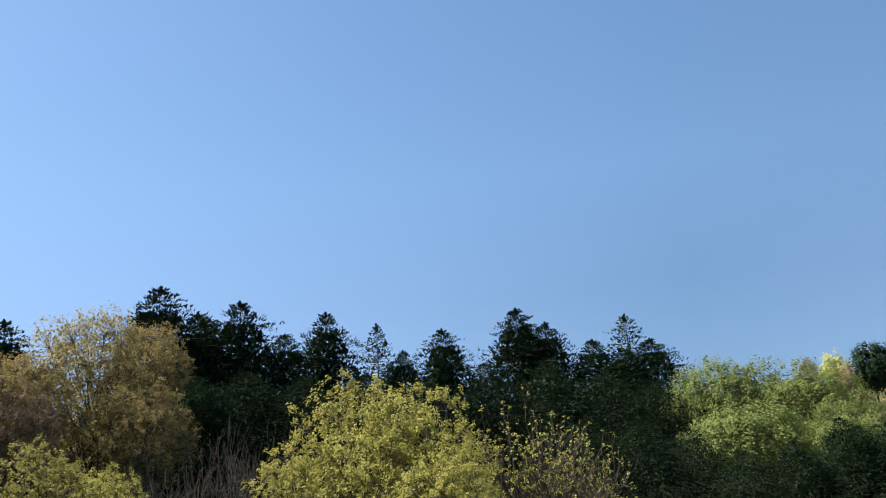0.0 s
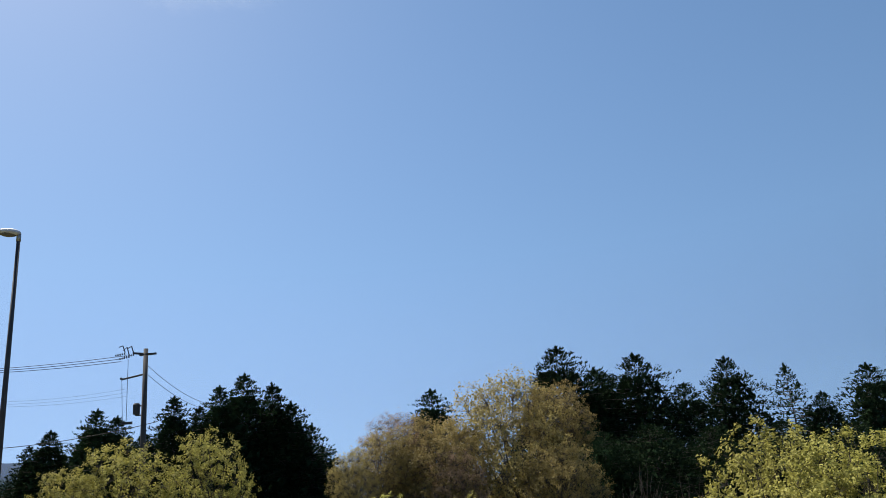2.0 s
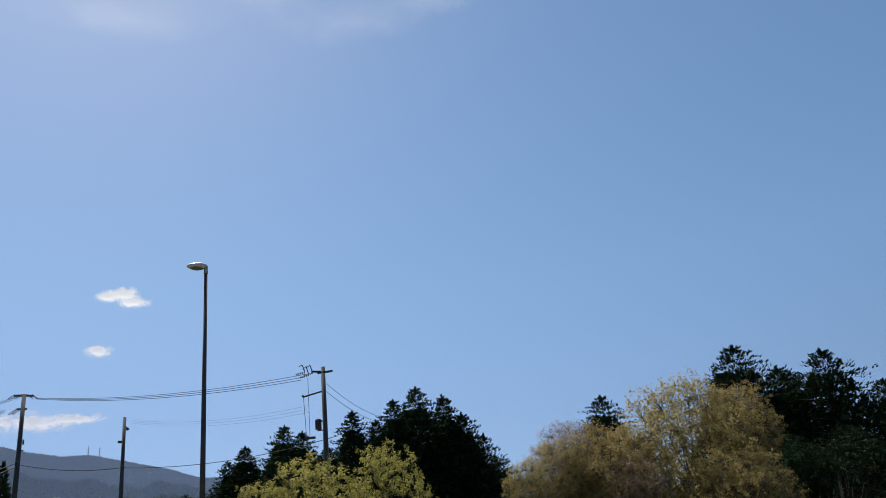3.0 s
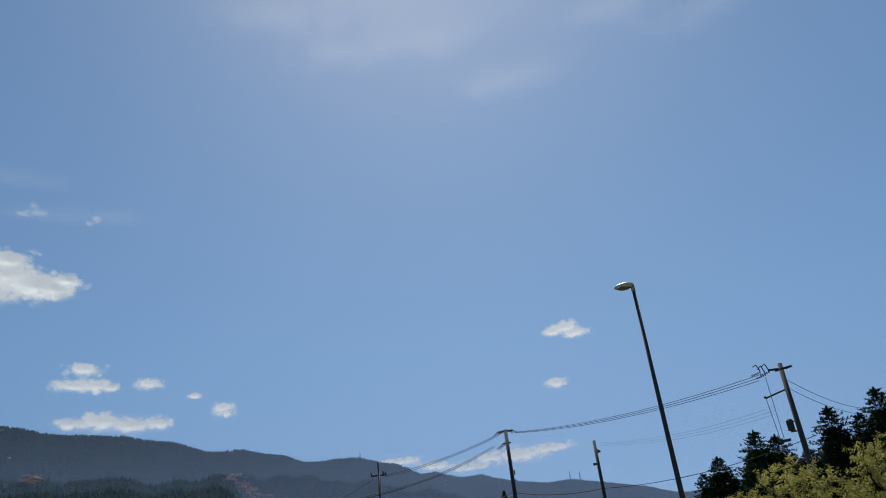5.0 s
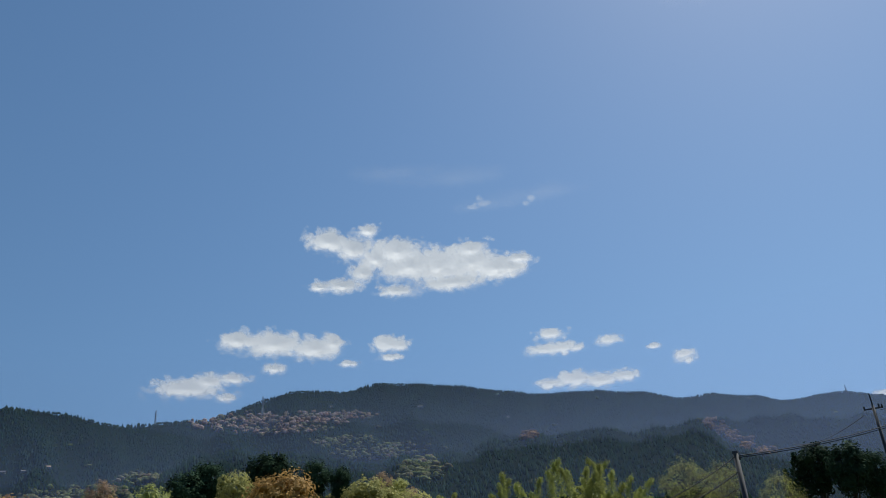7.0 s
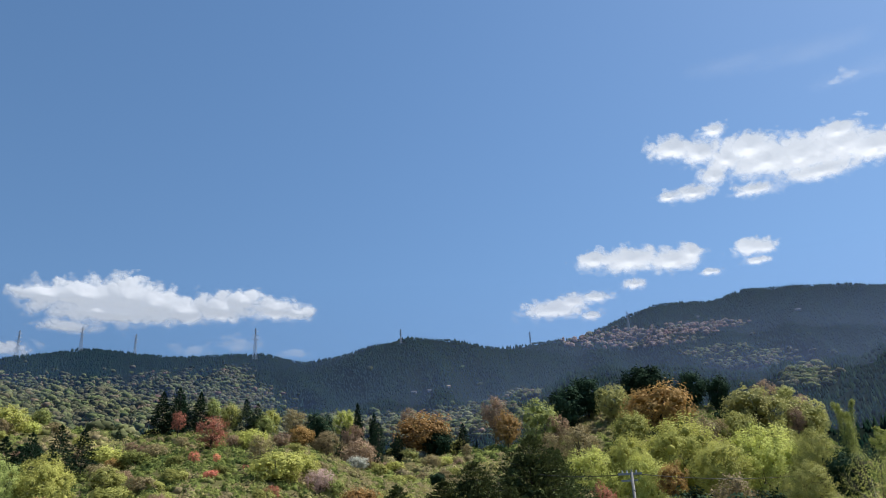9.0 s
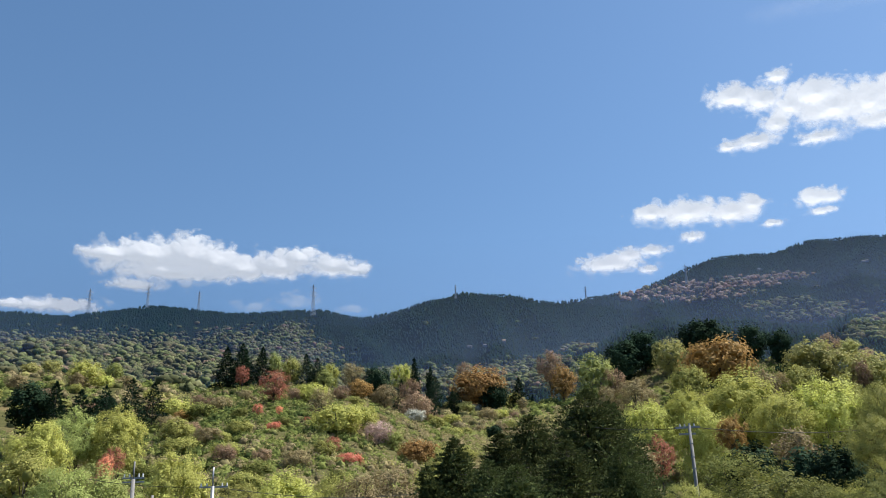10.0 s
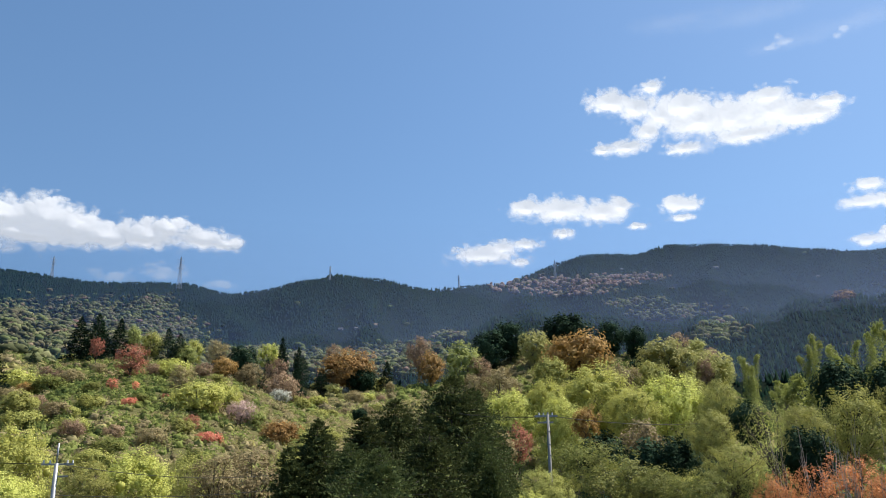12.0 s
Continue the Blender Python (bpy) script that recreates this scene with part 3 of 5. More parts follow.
def far_leaf(name, stops, through_light=0.0):
    m, n, l, p = node_mat(name)
    at = n.new("ShaderNodeAttribute")
    at.attribute_name = "tone"
    r = ramp(n, stops)
    l.new(at.outputs["Fac"], r.inputs["Fac"])
    t = noise_tex(n, l, 0.35, 6)
    c2 = ramp(n, [(0.3, (0.78, 0.78, 0.78)), (0.7, (1.18, 1.18, 1.15))])
    l.new(t.outputs["Fac"], c2.inputs["Fac"])
    mx = n.new("ShaderNodeMix")
    mx.data_type, mx.blend_type = "RGBA", "MULTIPLY"
    mx.inputs["Factor"].default_value = 1.0
    l.new(r.outputs["Color"], mx.inputs["A"])
    l.new(c2.outputs["Color"], mx.inputs["B"])
    l.new(mx.outputs["Result"], p.inputs["Base Color"])
    p.inputs["Roughness"].default_value = 0.95
    p.inputs["Specular IOR Level"].default_value = 0.0
    if through_light:
        tr = n.new("ShaderNodeBsdfTranslucent")
        l.new(mx.outputs["Result"], tr.inputs["Color"])
        mix = n.new("ShaderNodeMixShader")
        mix.inputs["Fac"].default_value = through_light
        l.new(p.outputs["BSDF"], mix.inputs[1])
        l.new(tr.outputs["BSDF"], mix.inputs[2])
        l.new(mix.outputs["Shader"], n["Material Output"].inputs["Surface"])
    return m


PINK = [(123.5, 12.15, 4.6, 0.55), (117.6, 12.2, 2.6, 0.35), (121.5, 11.5, 3.0, 0.3)]
BROWN = [(90.8, 9.2, 0.35, 0.35), (90.1, 8.7, 0.38, 0.35), (89.4, 8.1, 0.42, 0.35), (88.6, 7.5, 0.5, 0.32), (87.7, 6.9, 0.55, 0.3), (103.6, 9.9, 0.6, 0.3)]
MIXED = [(165, 7.8, 10.0, 1.9), (156, 8.4, 6.0, 1.8), (152.8, 10.3, 1.2, 0.7), (172, 8.7, 4.0, 0.9), (141, 6.4, 10.0, 1.0), (114.8, 9.6, 2.8, 0.5), (117.5, 10.5, 2.2, 0.35), (135, 7.4, 3.0, 0.5), (111.8, 8.1, 1.6, 0.7), (131.5, 8.5, 1.2, 0.4)]
az, r, z, el = slope_points(300000, 44, 176, 430, 2950)
pink = in_patch(az, el, PINK)
brown = in_patch(az, el, BROWN)
mixed = in_patch(az, el, MIXED)
u = rng0.random(len(az))
round_ = (pink & (u < 0.30)) | (brown & (u < 0.8)) | (mixed & (u < 0.5)) | (u > 0.9996)
bare = (pink & (u > 0.38)) | (brown & (u > 0.82)) | (mixed & (u > 0.54))
x, y = -np.sin(az * DEG) * r, np.cos(az * DEG) * r
sel = ~round_ & ~bare
hh = rng0.uniform(5.5, 9.0, len(az)) * (0.8 + 0.25 * np.sin(az * 1.7) * np.cos(r * 0.01)) * np.interp(r, [500, 1000], [1.15, 1.0])
V, F = cones(x[sel], y[sel], z[sel] - 1, hh[sel], rng0.uniform(3.4, 5.6, sel.sum()) * np.interp(r[sel], [500, 1600], [0.9, 1.3]), rng0)
FAR_CONIFER = far_leaf("far_conifers", [(0.0, (0.004, 0.011, 0.008)), (0.6, (0.008, 0.018, 0.012)), (1.0, (0.015, 0.026, 0.016))])
tagged(new("conifer_wood", tone(poly_mesh("conifer_wood", V, F, [FAR_CONIFER], True), np.repeat(rng0.random(int(sel.sum())), 4))), "dark green conifer forest covering the far mountain slopes", "forest", kind="stuff")
far_mats = {
    "cherry_wood": (pink, far_leaf("far_cherry", [(0.0, (0.23, 0.19, 0.12)), (0.35, (0.4, 0.27, 0.22)), (0.6, (0.2, 0.21, 0.11)), (0.8, (0.42, 0.34, 0.28)), (1.0, (0.56, 0.44, 0.4))], 0.45), "pale pink and brown wild cherry trees on the far slope"),
    "budding_wood": (brown, far_leaf("far_budding", [(0.0, (0.15, 0.1, 0.065)), (0.5, (0.23, 0.15, 0.095)), (1.0, (0.31, 0.21, 0.13))], 0.45), "strip of brown budding trees down the far slope"),
    "mixed_wood": (~pink & ~brown, far_leaf("far_mixed", [(0.0, (0.046, 0.066, 0.038)), (0.2, (0.129, 0.140, 0.072)), (0.5, (0.182, 0.164, 0.102)), (0.7, (0.152, 0.187, 0.076)), (0.93, (0.251, 0.257, 0.128)), (1.0, (0.274, 0.179, 0.145))], 0.45), "olive and brown spring woodland on the far slopes"),
}
for nm, (where, mt, lab) in far_mats.items():
    s = round_ & where
    V, F, own = clumps(x[s], y[s], z[s] - 2.6, rng0.uniform(7, 12, s.sum()), rng0.uniform(9, 17, s.sum()) * (1.05 if nm == "budding_wood" else 1), rng0, 15 if nm == "mixed_wood" else 26)
    tagged(new(nm, tone(poly_mesh(nm, V, F, [mt], True), rng0.random(int(s.sum()))[own])), lab, "woodland", kind="stuff")

# ================= kinds of plants =================
KIND = {}


def kind(name, tree, category, label, variants):
    """Each variant is a function that builds the plant for a given width over height."""
    KIND[name] = (tree, category, label, variants)


def crowns(kindname, seeds, leafkey, bark, **kw):
    return [lambda a, s=s: plant_kind(kindname, broadleaf(s, **{**kw, "aspect": a}), LEAF[leafkey], bark) for s in seeds]


GROWN = {}
PROPORTIONS = (0.4, 0.6, 0.85, 1.2, 1.7, 2.4)


def grown(name, which, aspect):
    p = min(PROPORTIONS, key=lambda q: abs(math.log(q / aspect)))
    if (name, which, p) not in GROWN:
        GROWN[name, which, p] = KIND[name][3][which](p)
    return GROWN[name, which, p]


NEAR_BUSH = dict(lobes=60, tufts=10, per=24, leaf=0.0135, base=0.06, stems=5, twigs=1, tuft=0.0145, loose=0.8)
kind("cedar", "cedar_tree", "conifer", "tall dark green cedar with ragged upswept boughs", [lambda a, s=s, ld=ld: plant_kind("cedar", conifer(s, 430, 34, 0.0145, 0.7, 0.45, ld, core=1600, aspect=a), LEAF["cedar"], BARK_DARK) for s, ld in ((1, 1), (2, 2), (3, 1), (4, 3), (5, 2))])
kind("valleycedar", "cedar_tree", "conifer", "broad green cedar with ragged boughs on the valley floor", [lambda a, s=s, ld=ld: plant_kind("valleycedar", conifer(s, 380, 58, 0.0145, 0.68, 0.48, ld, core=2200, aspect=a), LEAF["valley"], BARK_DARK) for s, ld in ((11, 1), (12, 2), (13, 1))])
kind("thin_cedar", "cedar_tree", "conifer", "thin dark cedar with gaps between its boughs", [lambda a, s=s: plant_kind("thin_cedar", conifer(s, 300, 12, 0.0165, 0.65, 0.45, 1, core=60, aspect=a), LEAF["cedar"], BARK_DARK) for s in (6, 7)])
kind("yellow", "budding_tree", "tree", "dense tree in bright yellow-green young leaf", crowns("yellow", (21, 22, 23), "yellow", BARK_DARK, **NEAR_BUSH))
kind("gold", "tall_budding_tree", "tree", "tall airy tree with golden brown opening leaves", crowns("gold", (31, 32, 33), "gold", BARK, lobes=64, tufts=24, per=18, leaf=0.0105, base=0.12, open_=0.4, stems=7, twigs=1, tuft=0.0145, core=0, loose=0.9))
kind("nearbrown", "budding_tree", "tree", "airy tree with purplish brown opening buds", crowns("nearbrown", (35, 36), "redbrown", BARK, lobes=60, tufts=20, per=14, leaf=0.010, base=0.1, open_=0.6, stems=7, twigs=1, tuft=0.016, loose=0.9))
kind("neargreen", "leafy_tree", "tree", "broad tree in fresh light green leaf", crowns("neargreen", (41, 42), "fresh", BARK, lobes=34, tufts=26, per=22, leaf=0.0145, base=0.05, stems=4, twigs=4, tuft=0.022))
kind("tufted", "tufted_shrub", "shrub", "open shrub with upright stems and yellow-green tufts", [lambda a, s=s: plant_kind("tufted", bare_shrub(s, 16, 4, 0.9 * a, 6, a), LEAF["yellow"], TWIG) for s in (51, 52)])
kind("bare", "bare_shrub", "shrub", "leafless grey shrub of tangled twigs", [lambda a, s=s: plant_kind("bare", bare_shrub(s, 11, 5, 1.5 * a, 0, a, 0.009, 0.6), LEAF["brown"], TWIG) for s in (61, 62, 63)])
kind("palebare", "bare_shrub", "shrub", "leafless shrub with pale bleached branches", [lambda a, s=s: plant_kind("palebare", bare_shrub(s, 10, 4, 1.8 * a, 0, a, 0.013, 0.62), LEAF["brown"], TWIG_PALE) for s in (65, 66)])
kind("plume", "bamboo_clump", "bamboo", "slender feathery bamboo plumes arching over the shrubs", [lambda a, s=s: plant_kind("plume", bamboo(s, 5, 1000, a, 0.2, 0.15, 0.6, 0.021, 0.085), LEAF["bamboo"], CULM) for s in (76, 77, 78)])
kind("bamboo", "bamboo_clump", "bamboo", "arching clump of yellowish green bamboo", [lambda a, s=s: plant_kind("bamboo", bamboo(s, aspect=a), LEAF["bamboo"], CULM) for s in (71, 72, 73)])
kind("sparse", "sparse_tree", "tree", "sparse tree just coming into pale leaf", crowns("sparse", (81, 82), "ygreen", BARK, lobes=26, tufts=16, per=9, leaf=0.012, base=0.2, open_=1.0, stems=2, core=0))
kind("orangered", "red_leaved_shrub", "shrub", "dense shrub with glossy orange-red young leaves", crowns("orangered", (91, 92), "orangered", BARK_DARK, lobes=44, tufts=22, per=22, leaf=0.011, base=0.05, stems=4, twigs=3, tuft=0.016))
kind("neargreenshrub", "evergreen_shrub", "shrub", "leafy evergreen shrub with bright green young shoots", crowns("neargreenshrub", (95, 96), "green", BARK_DARK, lobes=36, tufts=20, per=24, leaf=0.0155, base=0.05, stems=4, flat=0.7, twigs=4, tuft=0.026))
kind("nearolive", "leafy_shrub", "shrub", "olive green leafy shrub on the bank", crowns("nearolive", (97, 98), "olive", BARK_DARK, lobes=36, tufts=18, per=24, leaf=0.016, base=0.05, stems=4, open_=0.2, twigs=4, tuft=0.026))
kind("nearlime", "young_tree", "tree", "young tree in bright lime green leaf", crowns("nearlime", (101, 102, 103), "lime", BARK, lobes=36, tufts=22, per=24, leaf=0.0155, base=0.15, stems=2, twigs=3, tuft=0.028))
kind("nearygreen", "willowy_tree", "tree", "soft pale yellow-green tree with fine twigs", crowns("nearygreen", (105, 106, 107), "ygreen", BARK, lobes=40, tufts=22, per=26, leaf=0.0165, base=0.12, stems=3, open_=0.15, twigs=4, tuft=0.026, core=0.3))
MID = dict(lobes=26, tufts=12, per=12, leaf=0.030, base=0.1, twigs=9, tuft=0.036)
for k, (nm, cat, lab) in {
    "lime": ("leafy_tree", "tree", "round tree in bright lime green leaf on the hillside"),
    "ygreen": ("willowy_tree", "tree", "pale yellow-green tree on the hillside"),
    "olive": ("olive_tree", "tree", "olive green hillside tree in young leaf"),
    "pale": ("pale_tree", "tree", "pale olive round-headed tree on the knoll"),
    "brown": ("budding_tree", "tree", "brown budding tree without open leaves"),
    "redbrown": ("maple_tree", "tree", "red-brown tree in young leaf on the hillside"),
    "orange": ("oak_tree", "tree", "broad orange-brown tree in young leaf"),
    "red": ("azalea_bush", "shrub", "bright red flowering bush on the slope"),
    "pinkt": ("cherry_tree", "tree", "dull pink blossoming cherry tree"),
    "white": ("blossom_bush", "shrub", "white blossoming bush on the slope"),
    "maple": ("red_maple_tree", "tree", "open dull red tree in young leaf on the hillside"),
    "green": ("green_tree", "tree", "fresh green hillside tree"),
}.items():
    kind(k, nm, cat, lab, crowns(k, (110 + len(KIND), 140 + len(KIND)), k, BARK, **{**MID, **({"open_": 0.5, "core": 0} if k in ("brown", "redbrown", "pinkt", "red", "maple") else {"open_": 0.1, "core": 0.42})}))
kind("dark", "evergreen_tree", "conifer", "dark evergreen tree with a dense pointed crown", [lambda a, s=s, ld=ld: plant_kind("dark", conifer(s, 170, 22, 0.034, 0.6, 0.3, ld, 0.03, core=260, aspect=a, fan=3), LEAF["dark"], BARK_DARK) for s, ld in ((161, 1), (162, 2), (163, 1))])
kind("darkround", "evergreen_tree", "tree", "dark round-headed evergreen tree", crowns("darkround", (165, 166), "dark", BARK_DARK, lobes=24, tufts=14, per=12, leaf=0.045, base=0.08, twigs=9, core=0.5))

prng = random.Random(5)


def plant(name, az, el, wdeg, r, group="", sink=0.2, least=1.2):
    """One plant, its top at the elevation el and wdeg wide as seen from the eye, rooted in the ground r metres off."""
    tree, category, label, variants = KIND[name]
    which = prng.randrange(len(variants))
    zb = ground_at(az, r) - sink
    h = max(least, EYE + r * math.tan(el * DEG) - zb)
    w = max(r * wdeg * DEG, 0.28 * h)
    wood, crown = grown(name, which, w / h)
    ob = new(tree)
    ob.matrix_world = Matrix.LocRotScale(polar(az, r, zb), Euler((0, 0, prng.uniform(0, 6.28))), (w, w * prng.uniform(0.9, 1.05), h))
    tagged(ob, label, category, group)
    part("trunk" if crown else "branchwork", wood, ob)
    if crown:
        part("crown", crown, ob)
    return ob


def plant_all(rows, r, group):
    for name, az, el, w, *rr in rows:
        plant(name, az, el, w, rr[0] if rr else r, group)


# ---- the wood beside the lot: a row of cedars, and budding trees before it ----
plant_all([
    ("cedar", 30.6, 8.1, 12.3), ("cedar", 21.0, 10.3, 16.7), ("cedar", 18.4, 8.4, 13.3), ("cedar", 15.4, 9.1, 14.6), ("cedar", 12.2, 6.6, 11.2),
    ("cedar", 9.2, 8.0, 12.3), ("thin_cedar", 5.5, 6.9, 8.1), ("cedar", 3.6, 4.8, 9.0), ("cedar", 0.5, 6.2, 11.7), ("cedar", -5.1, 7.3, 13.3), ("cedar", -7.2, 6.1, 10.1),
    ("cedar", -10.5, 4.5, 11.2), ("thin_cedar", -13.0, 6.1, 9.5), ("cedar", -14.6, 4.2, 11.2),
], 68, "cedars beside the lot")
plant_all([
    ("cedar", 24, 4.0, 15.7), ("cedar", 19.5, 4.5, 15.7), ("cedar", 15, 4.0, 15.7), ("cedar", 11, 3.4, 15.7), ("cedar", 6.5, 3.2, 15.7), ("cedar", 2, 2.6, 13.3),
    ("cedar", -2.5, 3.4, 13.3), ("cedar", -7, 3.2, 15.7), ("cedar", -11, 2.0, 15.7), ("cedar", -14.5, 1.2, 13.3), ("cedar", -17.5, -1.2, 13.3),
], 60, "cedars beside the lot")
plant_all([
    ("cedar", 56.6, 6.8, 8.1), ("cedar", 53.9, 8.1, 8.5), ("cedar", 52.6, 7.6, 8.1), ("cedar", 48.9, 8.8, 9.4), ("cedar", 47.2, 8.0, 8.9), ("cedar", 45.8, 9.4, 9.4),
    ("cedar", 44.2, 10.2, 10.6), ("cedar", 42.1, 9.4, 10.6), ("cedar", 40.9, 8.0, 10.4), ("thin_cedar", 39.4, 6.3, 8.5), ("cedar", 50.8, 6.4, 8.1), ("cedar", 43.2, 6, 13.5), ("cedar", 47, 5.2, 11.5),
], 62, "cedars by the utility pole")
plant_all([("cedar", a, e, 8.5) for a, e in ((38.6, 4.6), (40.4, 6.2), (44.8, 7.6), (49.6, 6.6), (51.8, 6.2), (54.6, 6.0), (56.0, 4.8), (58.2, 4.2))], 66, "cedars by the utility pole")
plant_all([
    ("gold", 25.2, 9.3, 12.5, 50), ("gold", 21.6, 7.8, 6.5, 52), ("gold", 30.6, 6.4, 9, 47), ("gold", 34.2, 5.6, 6.5, 46), ("gold", 36.6, 4.4, 4, 44), ("gold", 21.6, 3.4, 7, 46), ("nearbrown", 33.4, 7.0, 6, 49), ("nearbrown", 29.4, 4.2, 6, 45),
    ("yellow", 7.6, 3.7, 13, 31), ("yellow", 2.6, 2.5, 11, 30), ("yellow", 0.6, -1.4, 9, 27), ("yellow", 11.6, -1.0, 8, 29), ("yellow", 6.0, 0.6, 12, 28), ("yellow", 1.0, -3.2, 10, 25),
    ("yellow", 52.0, 6.1, 8.5, 34), ("yellow", 46.6, 6.5, 7, 34), ("yellow", 55.6, 4.4, 6, 34), ("yellow", 34.6, 1.0, 9, 30), ("yellow", 28.4, 0.6, 8, 29), ("yellow", 24.0, -1.6, 7, 28), ("yellow", 38.4, -1.4, 7, 28),
], 30, "budding trees before the cedars")
plant_all([
    ("tufted", -5.6, 1.3, 12, 34), ("tufted", -8.0, -1.5, 9, 32), ("bare", 17.8, 1.2, 13, 34), ("bare", 14.6, 1.5, 12, 36), ("bare", 20.5, -1.5, 12, 32), ("bare", 12, -3, 11, 29), ("bare", -7, -2.5, 11, 30),
    ("neargreen", -18.6, 2.6, 9, 62), ("neargreen", -22.0, 2.3, 9, 62), ("neargreen", -25.4, 1.4, 7, 60), ("neargreen", -20.5, -0.6, 10, 54), ("neargreen", -26.5, -1.0, 6, 52), ("cedar", -9.5, -1.0, 10, 50), ("cedar", -13, -1.4, 11, 48), ("cedar", -16.5, -2.4, 10, 50), ("cedar", -20, -4.2, 9, 44), ("cedar", -23, -3.6, 9, 44), ("cedar", -26.0, -2.2, 9, 44), ("cedar", -29.5, -1.6, 9, 44),
], 34, "shrubs and trees at the wood's edge")
plant_all([
    ("redbrown", -24.7, 1.9, 1.3, 130), ("pale", -26.2, 2.3, 2.6, 130), ("redbrown", -27.1, 1.2, 1.8, 125), ("darkround", -28.4, 2.5, 2.8, 120), ("darkround", -30.2, 2.5, 3, 120),
], 34, "trees past the wood's edge")
# ---- by the poles ----
plant_all([
    ("dark", 71.7, 6.5, 2.9, 62), ("darkround", 84.8, 7.2, 3.2, 66), ("darkround", 83.0, 7.0, 3.2, 64), ("darkround", 81.6, 6.3, 3.0, 66), ("dark", 86.0, 6.6, 2.6, 66),
    ("sparse", 93.2, 7.5, 4.4, 60), ("sparse", 90.9, 6.9, 3.4, 62), ("sparse", 87.3, 6.0, 3.4, 52),
    ("plume", 102.8, 8.9, 2.6, 56), ("plume", 98.7, 9.0, 2.8, 55), ("plume", 96.4, 7.2, 2.6, 55), ("plume", 100.4, 8.1, 2.8, 53), ("plume", 101.4, 8.7, 2.8, 56), ("plume", 99.4, 8.7, 2.6, 58), ("plume", 97.3, 7.6, 2.6, 56), ("plume", 98.4, 8.0, 2.6, 54), ("plume", 106.0, 7.9, 2.4, 58), ("plume", 104.2, 7.5, 2.4, 58), ("plume", 110.0, 7.0, 2.4, 62), ("plume", 108.0, 5.9, 2.6, 60), ("bamboo", 100.2, 6.6, 4, 54), ("bamboo", 107.4, 5.2, 3.4, 60),
], 60, "growth by the poles")
plant_all([
    ("brown", 127.6, 6.3, 3.2, 150), ("olive", 124.0, 7.0, 3.2, 160), ("brown", 118.9, 6.3, 3.0, 155), ("olive", 116.8, 6.6, 3.2, 160), ("redbrown", 129.2, 7.0, 2.2, 168), ("olive", 114.2, 5.8, 3.0, 150),
], 150, "trees on the knoll")
# ---- the bank at the valley's near side ----
plant_all([
    ("darkround", 104.6, 5.9, 4.2, 52), ("darkround", 101.6, 5.6, 3.6, 52), ("nearolive", 104.2, 4.3, 5.2, 48), ("nearolive", 112.2, 4.9, 3.2, 62), ("sparse", 109.1, 4.0, 5, 50), ("darkround", 110.6, 3.4, 3.2, 58), ("nearolive", 107.0, 3.2, 4, 46), ("orangered", 105.2, -0.1, 8.8, 24), ("orangered", 109.0, -1.2, 4.4, 24), ("orangered", 102.0, -1.0, 5.5, 23),
    ("darkround", 107.0, 1.6, 4, 40), ("nearolive", 111.7, 0.8, 4.6, 40), ("neargreenshrub", 114.2, -1.0, 5, 34), ("palebare", 108.0, 1.9, 5.5, 25), ("palebare", 103.4, 2.6, 5.5, 22), ("palebare", 105.8, 1.6, 4.5, 26), ("nearolive", 101.0, 4.4, 4.4, 50),
], 40, "shrubs on the near bank")
plant_all([
    ("nearolive", 98.0, 5.0, 5, 48), ("neargreenshrub", 95.0, 4.4, 5, 50), ("nearygreen", 91.5, 4.2, 5, 46), ("nearolive", 87.5, 3.4, 5, 44), ("bare", 111.0, -0.6, 5, 26), ("nearolive", 112.9, 2.9, 4, 52),
], 40, "shrubs on the near bank")
plant_all([
    ("valleycedar", 131.4, 5.8, 14.5, 62), ("valleycedar", 129.6, 4.7, 11, 64), ("valleycedar", 135.4, 4.1, 13, 60), ("valleycedar", 137.7, 2.9, 9, 58), ("valleycedar", 141.0, 2.7, 9.5, 54), ("valleycedar", 138.6, 1.0, 9, 52), ("valleycedar", 129.2, 1.6, 8.5, 56), ("valleycedar", 133, 2.2, 12, 52), ("valleycedar", 136.6, 0.6, 12, 48),
    ("neargreenshrub", 119.6, 0.4, 9.4, 44), ("nearolive", 124.6, -0.8, 4.5, 38), ("nearygreen", 125.8, -2.4, 3.2, 30), ("neargreenshrub", 116.6, -0.8, 5, 42), ("neargreenshrub", 122.2, 1.4, 6.8, 60), ("darkround", 117.1, 1.0, 5.2, 60), ("neargreenshrub", 118.6, -0.4, 5.5, 50), ("nearolive", 113.6, 2.6, 5.1, 62), ("nearolive", 114.7, -1.2, 5, 40), ("darkround", 112.6, -0.6, 4.4, 44), ("darkround", 121.4, -2.6, 5, 44), ("maple", 126.4, 2.3, 2.6, 84), ("brown", 127.6, 1.8, 3.4, 80), ("orange", 121.6, 3.4, 2.4, 96), ("darkround", 115.4, 1.2, 4, 56), ("darkround", 120.6, 1.6, 5, 66), ("brown", 117.6, 2.4, 5, 74),
], 50, "trees on the valley floor")
